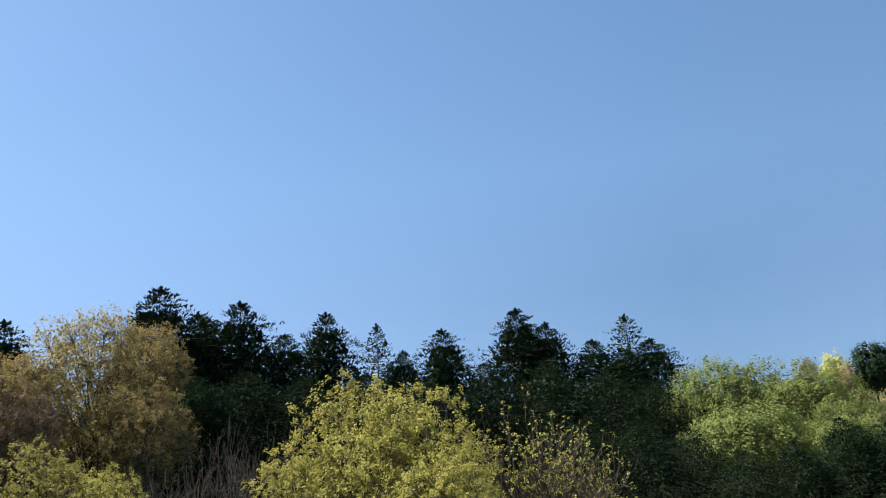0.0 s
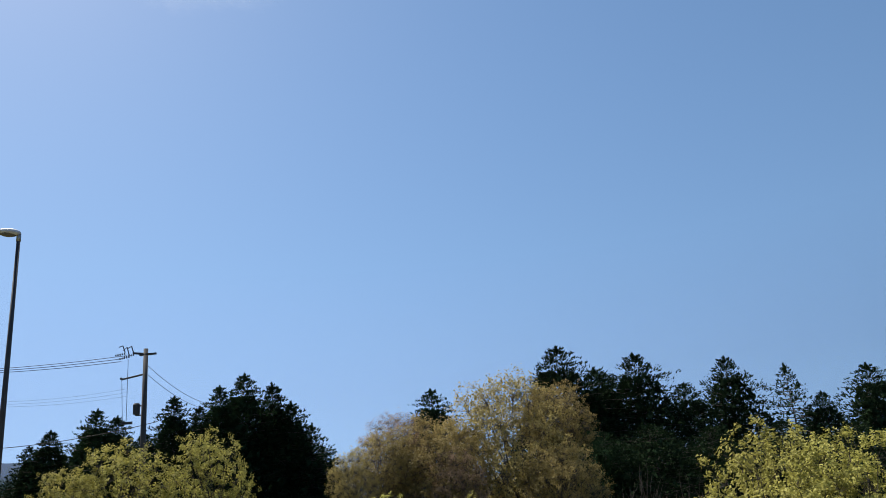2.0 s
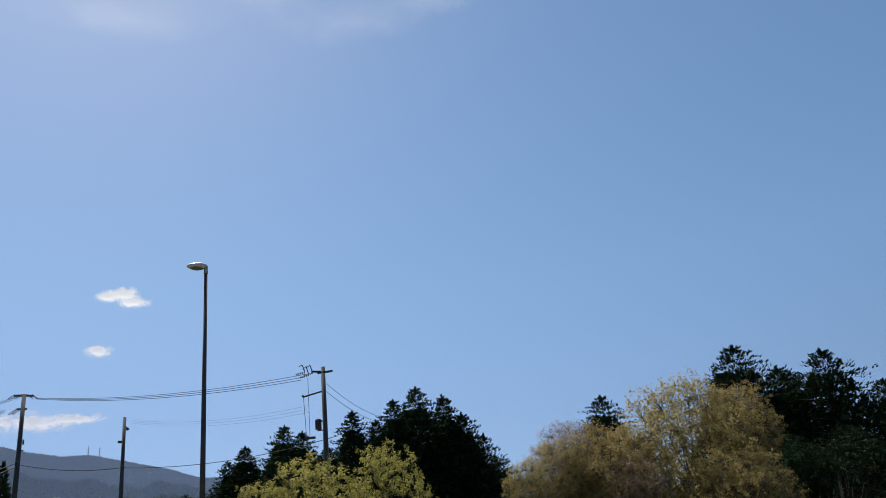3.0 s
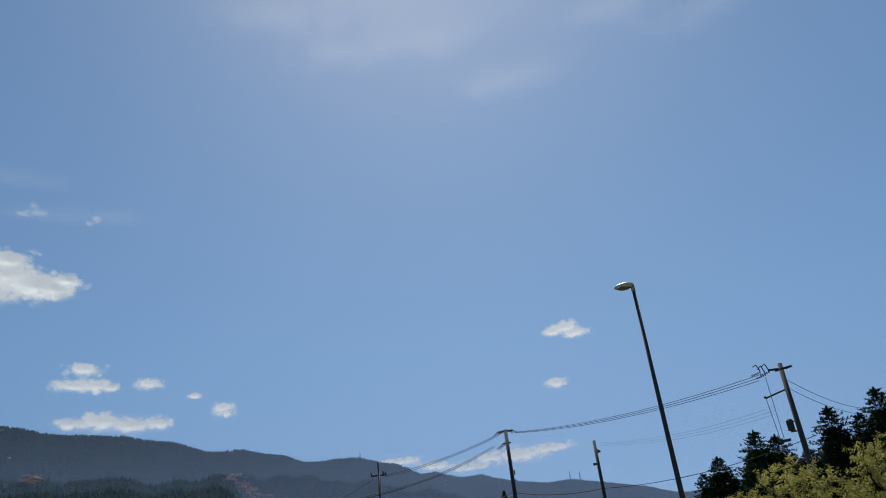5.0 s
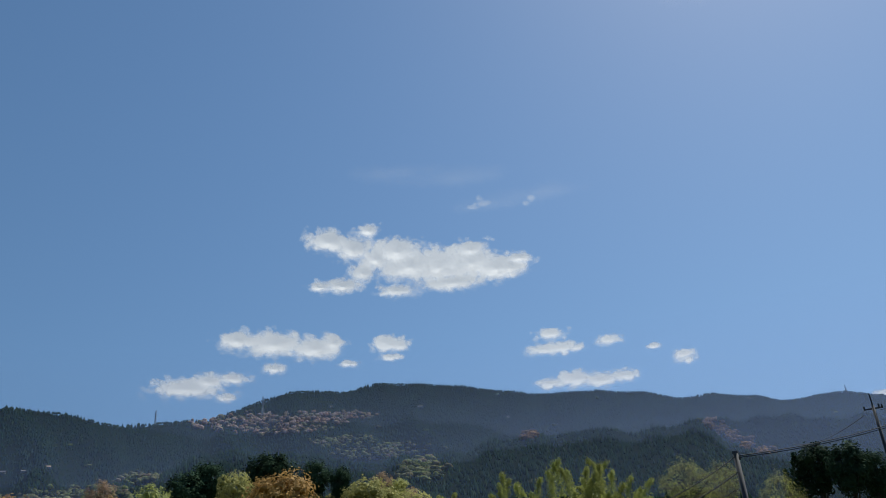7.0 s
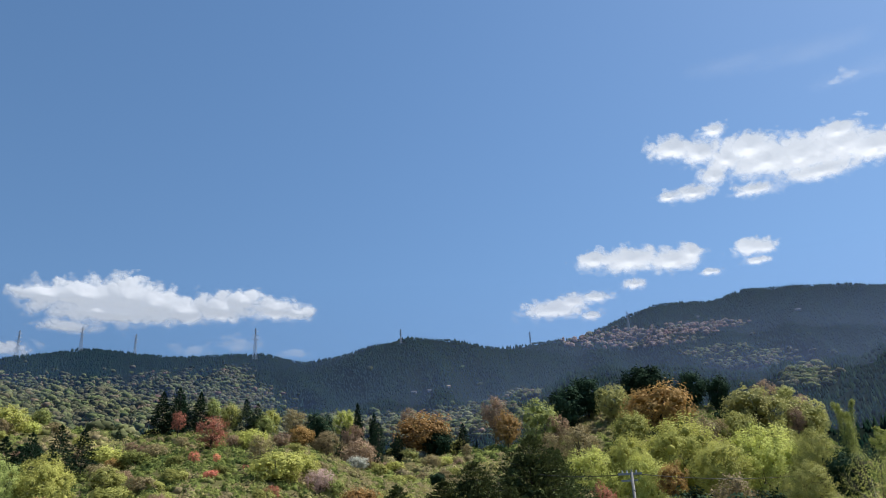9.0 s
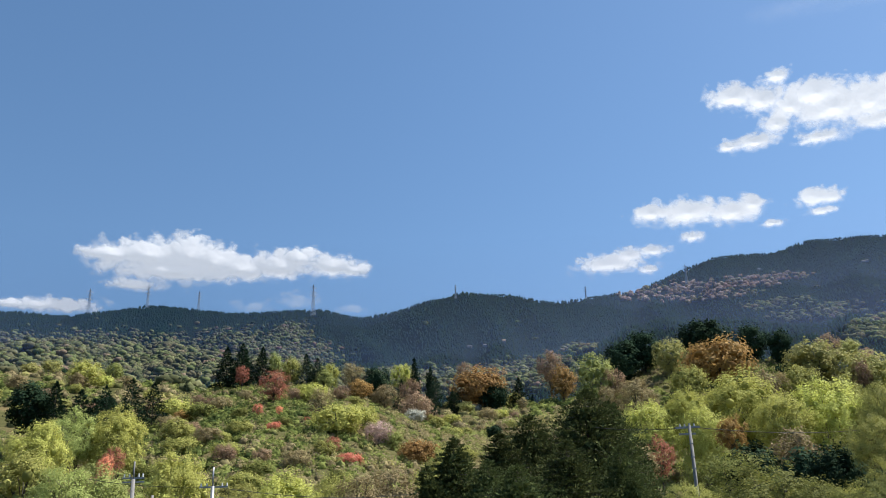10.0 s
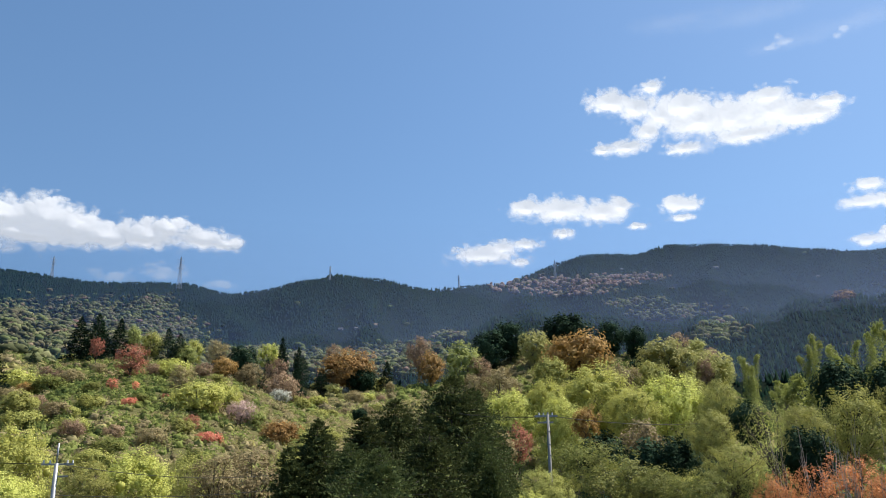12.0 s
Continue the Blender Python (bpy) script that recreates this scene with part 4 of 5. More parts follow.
plant_all([
    ("nearygreen", 127.1, 4.7, 5.0, 110), ("nearygreen", 124.3, 5.6, 3.8, 112), ("nearygreen", 120.7, 6.7, 6.8, 116), ("nearygreen", 115.3, 5.5, 6.0, 112), ("nearygreen", 118.2, 4.6, 4.6, 106), ("nearygreen", 123.2, 4.2, 4.6, 105), ("olive", 112.8, 4.4, 3.8, 110),
    ("lime", 130.4, 8.3, 3.7, 170), ("darkround", 128.4, 9.0, 3.0, 192), ("darkround", 126.8, 9.6, 3.0, 196), ("pale", 125.0, 8.9, 3.0, 185), ("darkround", 122.6, 10.1, 3.9, 199), ("orange", 121.7, 8.8, 5.8, 172), ("darkround", 119.4, 9.4, 2.4, 198), ("darkround", 117.7, 8.9, 1.9, 198), ("pale", 115.6, 8.2, 4.6, 185), ("pale", 112.8, 7.0, 3.8, 185), ("brown", 129.6, 5.8, 2.6, 150), ("darkround", 116.6, 6.6, 4, 190),
    ("redbrown", 114.6, 8.3, 1.9, 196), ("pale", 113.5, 7.9, 1.7, 194), ("redbrown", 112.5, 7.2, 1.8, 192), ("pale", 111.7, 6.3, 1.6, 190), ("redbrown", 113.0, 6.4, 1.6, 180),
], 150, "trees on the knoll")
plant_all([
    ("nearlime", 167.2, 1.4, 6.4, 62), ("nearlime", 165.0, 1.6, 6.0, 64), ("nearygreen", 160.4, 2.3, 5.4, 66), ("nearygreen", 153.2, 0.9, 6.4, 58), ("nearlime", 168.8, -1.0, 8, 54), ("nearygreen", 161.0, -0.6, 6, 56), ("nearygreen", 169.2, 4.4, 4.7, 110), ("nearlime", 167.2, 5.2, 4, 120), ("nearygreen", 164.6, 5.4, 4.7, 120), ("olive", 169.8, 2.7, 4.3, 85),
    ("nearolive", 156.4, 0.2, 4.4, 56), ("nearolive", 149.4, 0.6, 5, 62), ("brown", 145.6, 0.6, 5.1, 62), ("brown", 148, 0.2, 4, 58), ("olive", 141.8, 2.1, 3.4, 90), ("olive", 143.2, 0.6, 3.8, 75),
], 60, "trees at the hill's foot")
plant_all([
    ("dark", 157.5, 9.3, 2.1), ("dark", 156.4, 9.6, 2.1), ("dark", 155.0, 9.3, 1.9), ("lime", 154.1, 8.9, 1.3), ("olive", 152.9, 8.7, 1.7), ("dark", 151.8, 8.8, 1.9), ("dark", 151.0, 8.5, 1.8), ("maple", 154.1, 7.7, 2.5, 182), ("lime", 150.6, 7.7, 2.0), ("ygreen", 151.4, 6.8, 2.7, 188), ("brown", 150.7, 6.4, 2.3, 160), ("redbrown", 149.3, 6.5, 1.6, 200), ("orange", 147.9, 7.0, 2.4), ("brown", 146.1, 6.5, 2.3), ("ygreen", 149.5, 5.3, 4.2, 148), ("ygreen", 147.8, 5.3, 3.1, 158), ("pinkt", 146.5, 4.0, 2.4, 148), ("lime", 145.5, 3.3, 1.6, 148), ("red", 148.6, 1.7, 2.3, 124), ("maple", 149.8, 2.9, 1.4, 132),
], 216, "trees on the hill")
plant_all([
    ("red", 155.2, 5.3, 0.9, 166), ("red", 154.0, 4.0, 1.3, 148), ("red", 153.7, 5.1, 0.7, 164), ("red", 151.6, 4.3, 1.0, 158), ("maple", 156.4, 8.0, 1.2, 206), ("orange", 143.6, 2.6, 3.4, 142), ("olive", 140.4, 2.0, 2.5, 158), ("olive", 150.4, 2.7, 2.0, 126), ("brown", 158.5, 3.7, 2.5, 140), ("olive", 156.4, 4.2, 2.3, 146), ("green", 159.1, 5.4, 2.5, 172), ("ygreen", 161.0, 5.7, 3.1, 186), ("orange", 160.4, 4.9, 1.4, 174), ("brown", 157.8, 5.8, 2.0, 178), ("redbrown", 159.3, 5.9, 1.1, 196), ("olive", 160.4, 3.1, 3.1, 138), ("brown", 152.4, 2.0, 2.3, 118), ("redbrown", 154.8, 2.2, 1.7, 122), ("green", 155.2, 1.3, 2.5, 112), ("redbrown", 152.6, 6.4, 1.3, 186),
], 218, "trees on the hill")
plant_all([
    ("orange", 139.0, 7.8, 4.8, 405), ("dark", 142.3, 7.0, 1.9, 400), ("dark", 140.9, 6.1, 1.7, 395), ("redbrown", 143.8, 6.0, 3.2, 330), ("white", 143.9, 4.7, 1.9, 216), ("redbrown", 140.1, 8.0, 1.4, 425), ("dark", 144.8, 6.8, 1.6, 360), ("redbrown", 144.2, 6.9, 2.0, 350), ("dark", 143.8, 8.4, 1.2, 430), ("dark", 142.6, 7.7, 1.0, 430), ("darkround", 146.6, 7.8, 2.4, 420), ("ygreen", 144.7, 8.1, 2.1, 440), ("brown", 148.4, 8.2, 2.1, 430), ("ygreen", 150.1, 8.2, 1.7, 430), ("darkround", 137.9, 6.4, 2.4, 400), ("dark", 136.1, 6.7, 1.5, 410), ("redbrown", 133.7, 8.6, 2.3, 440), ("orange", 132.8, 7.6, 2.6, 420),
], 218, "trees behind the hill")
plant_all([
    ("white", 139.6, 4.9, 1.7, 400), ("maple", 164.5, 2.5, 1.7, 105), ("red", 165.0, 2.0, 1.0, 100), ("olive", 160.7, 4.4, 2.6, 150), ("dark", 163.7, 7.0, 3.0, 172), ("dark", 165.4, 6.5, 3.2, 168), ("dark", 162.3, 6.7, 2.6, 175), ("dark", 166.9, 6.2, 3.2, 160), ("dark", 168.4, 6.7, 3.2, 165), ("darkround", 169.8, 6.7, 3.4, 170), ("ygreen", 166.8, 8.3, 2.6, 380), ("lime", 165.0, 8.1, 1.4, 420), ("brown", 148.5, 3.8, 2.0, 152), ("olive", 157.4, 2.7, 2.5, 128), ("brown", 160.5, 4.1, 2.3, 158),
], 218, "trees on the hill")

# ---- further trees that fill the hills ----
HILL_MIX = ["olive", "pale", "ygreen", "brown", "brown", "redbrown", "pale", "olive", "dark", "pale", "darkround", "brown"]
for _ in range(190):
    a, rr = prng.uniform(112, 174), prng.uniform(235, 470)
    g = math.degrees(math.atan2(ground_at(a, rr) - EYE, rr))
    plant(prng.choice(HILL_MIX), a, g + prng.uniform(0.6, 1.2), prng.uniform(1.2, 2.2) * 300 / rr, rr, "trees that fill the hills")
for _ in range(40):
    a, rr = prng.uniform(142, 174), prng.uniform(85, 205)
    g = math.degrees(math.atan2(ground_at(a, rr) - EYE, rr))
    plant(prng.choice(["olive", "brown", "green", "redbrown", "green", "olive"]), a, g + prng.uniform(0.8, 1.5) * 130 / rr, prng.uniform(1.4, 2.4) * 140 / rr, rr, "young trees on the hill")


def undergrowth(name, label, mat, n, az0, az1, r0, r1, w0, w1, per, leaf, seed, hk=0.7, solid=1.0):
    """Low scrub in one sheet of leaf tufts over the ground."""
    rng = np.random.default_rng(seed)
    az = rng.uniform(az0, az1, n)
    r = np.sqrt(rng.uniform(r0 ** 2, r1 ** 2, n))
    z = height(az, r)
    w = rng.uniform(w0, w1, n)
    d = unit(rng.normal(size=(n, per, 3)) + np.array([0, 0, 0.5]))
    p = d * w[:, None, None] * 0.5 * rng.uniform(0.7, 1.05, (n, per, 1)) * np.array([1, 1, hk * 1.3])
    p[..., 2] = np.abs(p[..., 2])
    p = p + np.stack([-np.sin(az * DEG) * r, np.cos(az * DEG) * r, z], -1)[:, None]
    q = leaves(rng, p.reshape(-1, 3), leaf, 0.2, 1.5, d.reshape(-1, 3) * 1.6, 0.7).reshape(-1, 3)
    foot = np.stack([-np.sin(az * DEG) * r, np.cos(az * DEG) * r, z], -1)
    V, F = lumps(rng, foot, w[:, None] * 0.44 * solid * np.array([1, 1, hk * 1.25]))
    x, y = foot[:, 0], foot[:, 1]
    drift = np.sin(x / 23 + 1.3 * np.sin(y / 31)) * 0.5 + np.sin(y / 17 + 1.1 * np.sin(x / 27) + 2) * 0.5
    own = np.clip(0.5 + 0.3 * drift + rng.normal(0, 0.2, n), 0, 1)
    shade = np.concatenate([np.repeat(own, 12), np.clip(np.repeat(own, per * 3) + np.repeat(rng.normal(0, 0.05, n * per), 3), 0, 1)])
    me = tone(poly_mesh(name, np.concatenate([V, q]), np.concatenate([F, np.arange(len(q)).reshape(-1, 3) + len(V)]), [mat], True), shade)
    tagged(new(name, me), label, "undergrowth", kind="stuff")


SCRUB = far_leaf("mixed_hill_scrub", [(0.0, (0.075, 0.105, 0.036)), (0.25, (0.165, 0.2, 0.06)), (0.45, (0.245, 0.275, 0.085)), (0.6, (0.25, 0.215, 0.115)), (0.8, (0.32, 0.265, 0.15)), (1.0, (0.36, 0.34, 0.13))], 0.42)
BANK = far_leaf("bank_scrub_leaves", [(0.0, (0.039, 0.068, 0.029)), (0.35, (0.117, 0.166, 0.058)), (0.6, (0.273, 0.332, 0.098)), (0.8, (0.332, 0.264, 0.146)), (1.0, (0.488, 0.546, 0.176))], 0.42)
# wood-edge scrub: the deep shade under the trees is put into these near-black tones
SHADE_SCRUB = far_leaf("shade_toned_edge_leaves", [(0.0, (0.006, 0.010, 0.006)), (0.6, (0.013, 0.020, 0.011)), (0.93, (0.028, 0.028, 0.017)), (1.0, (0.08, 0.08, 0.03))], 0.42)
undergrowth("hillside_scrub", "low mixed scrub covering the hillside", SCRUB, 8200, 108, 176, 75, 240, 1.2, 3.4, 34, 0.34, 300, 0.75, 0.85)
undergrowth("hill_brush", "dense brush on the hills behind", SCRUB, 2100, 110, 176, 225, 480, 4, 8, 36, 0.8, 320)
undergrowth("bank_scrub", "leafy scrub on the banks below the lot", BANK, 1300, 84, 174, 22, 78, 1.2, 3.0, 80, 0.2, 340, 0.9, 0.5)
undergrowth("wood_edge_scrub", "scrub at the wood's edge, coloured near-black for the trees' shade", SHADE_SCRUB, 1200, -34, 50, 22, 62, 1.2, 3.2, 80, 0.2, 360, 0.9, 0.45)

# ================= poles, wires, lamp =================


def shaped(name, build, mat, parent, label="", smooth=False):
    bm = bmesh.new()
    build(bm)
    me = bpy.data.meshes.new(name)
    bm.to_mesh(me)
    bm.free()
    me.materials.append(mat)
    if smooth:
        for p in me.polygons:
            p.use_smooth = True
    return part(name, me, parent, label)


def box(bm, c, s, turn=0.0, bevel=0.0):
    r = bmesh.ops.create_cube(bm, size=1)
    bmesh.ops.scale(bm, vec=s, verts=r["verts"])
    if bevel:
        es = list({e for v in r["verts"] for e in v.link_edges})
        bmesh.ops.bevel(bm, geom=es, offset=bevel, segments=2, affect="EDGES")
    m = Matrix.Translation(c) @ Matrix.Rotation(turn, 4, "Z")
    vs = [v for v in bm.verts if not v.tag]
    bmesh.ops.transform(bm, matrix=m, verts=vs)
    for v in bm.verts:
        v.tag = True


def rod(bm, a, b, r0, r1=None, sides=10):
    a, b = Vector(a), Vector(b)
    d = b - a
    m = Matrix.Translation((a + b) / 2) @ d.to_track_quat("Z", "Y").to_matrix().to_4x4()
    bmesh.ops.create_cone(bm, cap_ends=True, segments=sides, radius1=r0, radius2=r0 if r1 is None else r1, depth=d.length, matrix=m)
    for v in bm.verts:
        v.tag = True


def insulator(bm, a, b, r=0.045):
    a, b = Vector(a), Vector(b)
    for i in range(5):
        rod(bm, a + (b - a) * (i / 5), a + (b - a) * ((i + 0.55) / 5), r, r * 0.6, 8)


def wire(p, q, sag, rad=0.018, name="overhead_wire", label="black overhead wire strung between poles"):
    p, q = Vector(p), Vector(q)
    pts = [p.lerp(q, i / 24) - Vector((0, 0, sag * 4 * (i / 24) * (1 - i / 24))) for i in range(25)]
    side = (q - p).cross(Vector((0, 0, 1))).normalized()
    up = side.cross(q - p).normalized()
    V = [c + (side * math.cos(k * math.pi / 3) + up * math.sin(k * math.pi / 3)) * rad for c in pts for k in range(6)]
    F = [(i * 6 + k, i * 6 + (k + 1) % 6, i * 6 + 6 + (k + 1) % 6, i * 6 + 6 + k) for i in range(24) for k in range(6)]
    me = poly_mesh(name, V, F, [BLACK], True)
    return tagged(new(name, me), label, "cable", "overhead wires")


def stand(name, az, r, label, category, top_el, group="utility poles"):
    base = polar(az, r, ground_at(az, r) - 0.3)
    ob = new(name)
    ob.matrix_world = Matrix.Translation(base) @ Matrix.Rotation(az * DEG, 4, "Z")
    tagged(ob, label, category, group)
    return ob, EYE + r * math.tan(top_el * DEG) - base.z


# lamp standard
lamp, H = stand("street_lamp", 59.45, 24, "tall slim grey street lamp with a flat oval head", "street lamp", 19.35, "lamps")
shaped("pole", lambda bm: rod(bm, (0, 0, 0), (0, 0, H), 0.095, 0.05, 16), POLE_GREY, lamp, smooth=True)
shaped("base_plate", lambda bm: (box(bm, (0, 0, 0.32), (0.4, 0.4, 0.04)), rod(bm, (0, 0, 0.3), (0, 0, 0.9), 0.11, 0.10, 16)), POLE_GREY, lamp)


def lamp_head(bm):
    bmesh.ops.create_uvsphere(bm, u_segments=20, v_segments=12, radius=0.5)
    for v in bm.verts:
        v.co.x *= 0.74 * (1.0 if v.co.x < 0 else 0.75)
        v.co.y *= 0.36
        v.co.z *= 0.24 if v.co.z > 0 else 0.2
        v.co.x -= 0.22
    bmesh.ops.translate(bm, vec=(0, 0, H + 0.1), verts=bm.verts)


head = shaped("lamp_head", lamp_head, LAMP_CASING, lamp, "pale grey metal oval lamp head", True)


def lamp_bowl(bm):
    bmesh.ops.create_uvsphere(bm, u_segments=18, v_segments=10, radius=0.5)
    for v in bm.verts:
        v.co = Vector((v.co.x * 0.54 - 0.27, v.co.y * 0.33, min(v.co.z, 0) * 0.26 + H + 0.1))


shaped("diffuser", lamp_bowl, LAMP_GLASS, head, "dark glass lamp bowl", True)
shaped("spigot", lambda bm: (rod(bm, (0, 0, H - 0.15), (0, 0, H + 0.08), 0.062, 0.062, 12), rod(bm, (0.03, 0, H + 0.04), (-0.1, 0, H + 0.1), 0.05, 0.05, 12)), STEEL, lamp, smooth=True)

# the pole beside the cedars: two crossarms, a stub arm, strain insulators, a transformer
pa, HA = stand("utility_pole", 50.9, 40, "concrete utility pole with crossarms and a transformer", "utility pole", 12.0)
shaped("pole", lambda bm: rod(bm, (0, 0, 0), (0, 0, HA), 0.17, 0.11, 14), CONCRETE, pa, smooth=True)
shaped("crossarm", lambda bm: box(bm, (-0.15, 0.12, HA - 0.22), (0.95, 0.09, 0.09), 0.35), POLE_GREY, pa)
shaped("crossarm", lambda bm: box(bm, (0.1, -0.12, HA - 0.3), (0.85, 0.09, 0.09), -0.45), POLE_GREY, pa)
shaped("stub_arm", lambda bm: (rod(bm, (0, 0, HA - 1.25), (-1.05, 0, HA - 1.5), 0.045), rod(bm, (-1.05, 0, HA - 1.5), (-1.1, 0, HA - 1.42), 0.06)), POLE_GREY, pa)
for k, (dx, dz) in enumerate(((-0.55, -0.12), (-0.75, -0.22), (-0.95, -0.05))):
    shaped("insulator", lambda bm: insulator(bm, (dx, 0.1, HA - 0.15 + dz), (dx - 0.5, 0.15, HA - 0.25 + dz), 0.06), BLACK, pa)
    shaped("jumper", lambda bm: (rod(bm, (dx, 0.1, HA - 0.1 + dz), (dx - 0.12, 0.1, HA + 0.22 + dz * 0.5), 0.025), rod(bm, (dx - 0.12, 0.1, HA + 0.22 + dz * 0.5), (dx - 0.3, 0.1, HA + 0.16 + dz), 0.02)), BLACK, pa)
tr = shaped("transformer", lambda bm: (rod(bm, (-0.34, 0, HA - 3.2), (-0.34, 0, HA - 2.75), 0.16, 0.16, 16), rod(bm, (-0.34, 0, HA - 2.75), (-0.34, 0, HA - 2.68), 0.17, 0.12, 16)), POLE_GREY, pa, "dark grey transformer can")
for bx0, bd, bs in ((-0.2, 2.8, (0.4, 0.06, 0.06)), (-0.2, 3.25, (0.4, 0.06, 0.06)), (-0.75, 3.6, (0.5, 0.1, 0.12))):
    shaped("bracket", lambda bm: box(bm, (bx0, 0, HA - bd), bs), POLE_GREY, pa)
shaped("drop_wire", lambda bm: (rod(bm, (-1.05, 0, HA - 1.5), (-0.95, 0, HA - 3.5), 0.012), rod(bm, (-0.8, 0.1, HA - 0.5), (-0.78, 0, HA - 3.5), 0.012)), BLACK, pa)

# the corner pole that carries the lines on
pb, HB = stand("utility_pole", 70.9, 55, "dark utility pole with fanned strain insulators", "utility pole", 10.75)
shaped("pole", lambda bm: rod(bm, (0, 0, 0), (0, 0, HB), 0.19, 0.12, 14), POLE_GREY, pb, smooth=True)
shaped("crossarm", lambda bm: box(bm, (0, 0, HB - 0.12), (1.1, 0.1, 0.1)), POLE_GREY, pb)
shaped("crossarm", lambda bm: box(bm, (-0.05, 0, HB - 0.95), (0.6, 0.1, 0.1)), POLE_GREY, pb)
for dx in (-0.5, -0.28, -0.1, 0.16, 0.42):
    s = -1 if dx < 0.1 else 1
    shaped("insulator", lambda bm: insulator(bm, (dx, 0.05, HB - 0.02), (dx + 0.4 * s, 0.1, HB - 0.32), 0.07), BLACK, pb)
for dx in (-0.1, -0.3):
    shaped("insulator", lambda bm: insulator(bm, (dx, 0, HB - 0.95), (dx - 0.5, 0.05, HB - 1.3), 0.075), BLACK, pb)
shaped("stay_plate", lambda bm: (rod(bm, (-0.1, 0, HB - 3.6), (0.25, 0, HB - 3.5), 0.05), box(bm, (0.2, 0, HB - 3.0), (0.1, 0.1, 0.3))), POLE_GREY, pb)

p2, H2 = stand("telephone_pole", 64.65, 52, "plain dark telephone pole with small brackets", "utility pole", 9.1)
shaped("pole", lambda bm: rod(bm, (0, 0, 0), (0, 0, H2), 0.15, 0.10, 12), POLE_GREY, p2, smooth=True)
shaped("bracket", lambda bm: box(bm, (-0.2, 0, H2 - 1.5), (0.25, 0.12, 0.14)), POLE_GREY, p2)
shaped("bracket", lambda bm: (box(bm, (0.15, 0, H2 - 0.75), (0.2, 0.08, 0.12)), rod(bm, (0.1, 0, H2 - 0.6), (0.3, 0, H2 - 0.75), 0.04)), POLE_GREY, p2)
pc, HC = stand("utility_pole", 80.55, 66, "slim dark utility pole with one crossarm", "utility pole", 9.6)
shaped("pole", lambda bm: rod(bm, (0, 0, 0), (0, 0, HC - 0.9), 0.16, 0.11, 12), POLE_GREY, pc, smooth=True)
shaped("top_spike", lambda bm: rod(bm, (0, 0, HC - 1.0), (0, 0, HC), 0.06, 0.05, 8), POLE_GREY, pc)
shaped("crossarm", lambda bm: (box(bm, (0, 0, HC - 1.15), (1.3, 0.1, 0.1)), rod(bm, (-0.6, 0, HC - 1.1), (-0.6, 0, HC - 0.9), 0.06), rod(bm, (0.4, 0, HC - 1.1), (0.4, 0, HC - 0.85), 0.07), rod(bm, (0.6, 0, HC - 1.1), (0.6, 0, HC - 0.9), 0.06)), POLE_GREY, pc)
pe, HE = stand("utility_pole", 89.6, 33, "short dark pole among the bushes", "utility pole", 7.15)
shaped("pole", lambda bm: rod(bm, (0, 0, 0), (0, 0, HE), 0.13, 0.10, 12), POLE_GREY, pe, smooth=True)
shaped("cap", lambda bm: (rod(bm, (0, 0, HE - 0.05), (0, 0, HE + 0.04), 0.13, 0.11, 12), box(bm, (0.08, 0, HE - 0.25), (0.14, 0.1, 0.12))), POLE_GREY, pe)

# wires
for k in range(3):
    wire(sight(52.2 + 0.15 * k, 11.55 - 0.2 * k, 40), sight(70.2, 10.5 - 0.04 * k, 55), 0.45, 0.014)
    wire(sight(52.0, 9.3 - 0.25 * k, 40), sight(64.2, 8.9 - 0.1 * k, 52), 0.4, 0.005)
for k in range(2):
    wire(sight(71.6, 10.45 - 0.1 * k, 55), sight(80.2, 8.6 - 0.12 * k, 66), 0.3)
    wire(sight(71.9, 9.75 - 0.12 * k, 55), sight(89.6, 6.9 - 0.12 * k, 33), 0.8, 0.02)
    wire(sight(70.8, 6.5 - 0.25 * k, 55), sight(78.5, 4.6 - 0.3 * k, 44), 0.3, 0.028)
    wire(sight(89.6, 6.9 - 1.0 * k, 33), sight(99.5, 3.2 - 0.8 * k, 28), 0.25, 0.02)
wire(sight(81.2, 8.3, 66), sight(86, 7.2, 120), 0.8, 0.02)
wire(sight(70.8, 6.3, 55), sight(64.7, 5.8, 52), 0.25, 0.022)
wire(sight(64.7, 5.8, 52), sight(50, 7.0, 44), 0.5, 0.02)
wire(sight(50.7, 10.8, 40), sight(46.5, 8.0, 50), 0.3, 0.012)
wire(sight(50.7, 10.2, 40), sight(46.5, 7.6, 50), 0.3, 0.012)

# poles in the valley
pr, HR = stand("utility_pole", 124.25, 45, "weathered grey utility pole with a small head arm", "utility pole", 2.7)
shaped("pole", lambda bm: rod(bm, (0, 0, 0), (0, 0, HR), 0.125, 0.085, 14), CONCRETE_PALE, pr, smooth=True)
shaped("crossarm", lambda bm: box(bm, (-0.1, 0, HR - 0.1), (1.3, 0.11, 0.11)), STEEL, pr)
shaped("crossarm", lambda bm: box(bm, (-0.15, 0, HR - 0.45), (0.9, 0.1, 0.1)), STEEL, pr)
shaped("top_pin", lambda bm: rod(bm, (0, 0, HR - 0.05), (0, 0, HR + 0.12), 0.05), STEEL, pr)
for dx in (-0.5, -0.25, 0.25):
    shaped("insulator", lambda bm: rod(bm, (dx, 0, HR - 0.06), (dx, 0, HR + 0.1), 0.05, 0.03, 8), PORCELAIN, pr)
shaped("band", lambda bm: [rod(bm, (0, 0, HR - d), (0, 0, HR - d + 0.06), 0.11, 0.11, 14) for d in (1.0, 1.7, 2.3)], STEEL, pr)
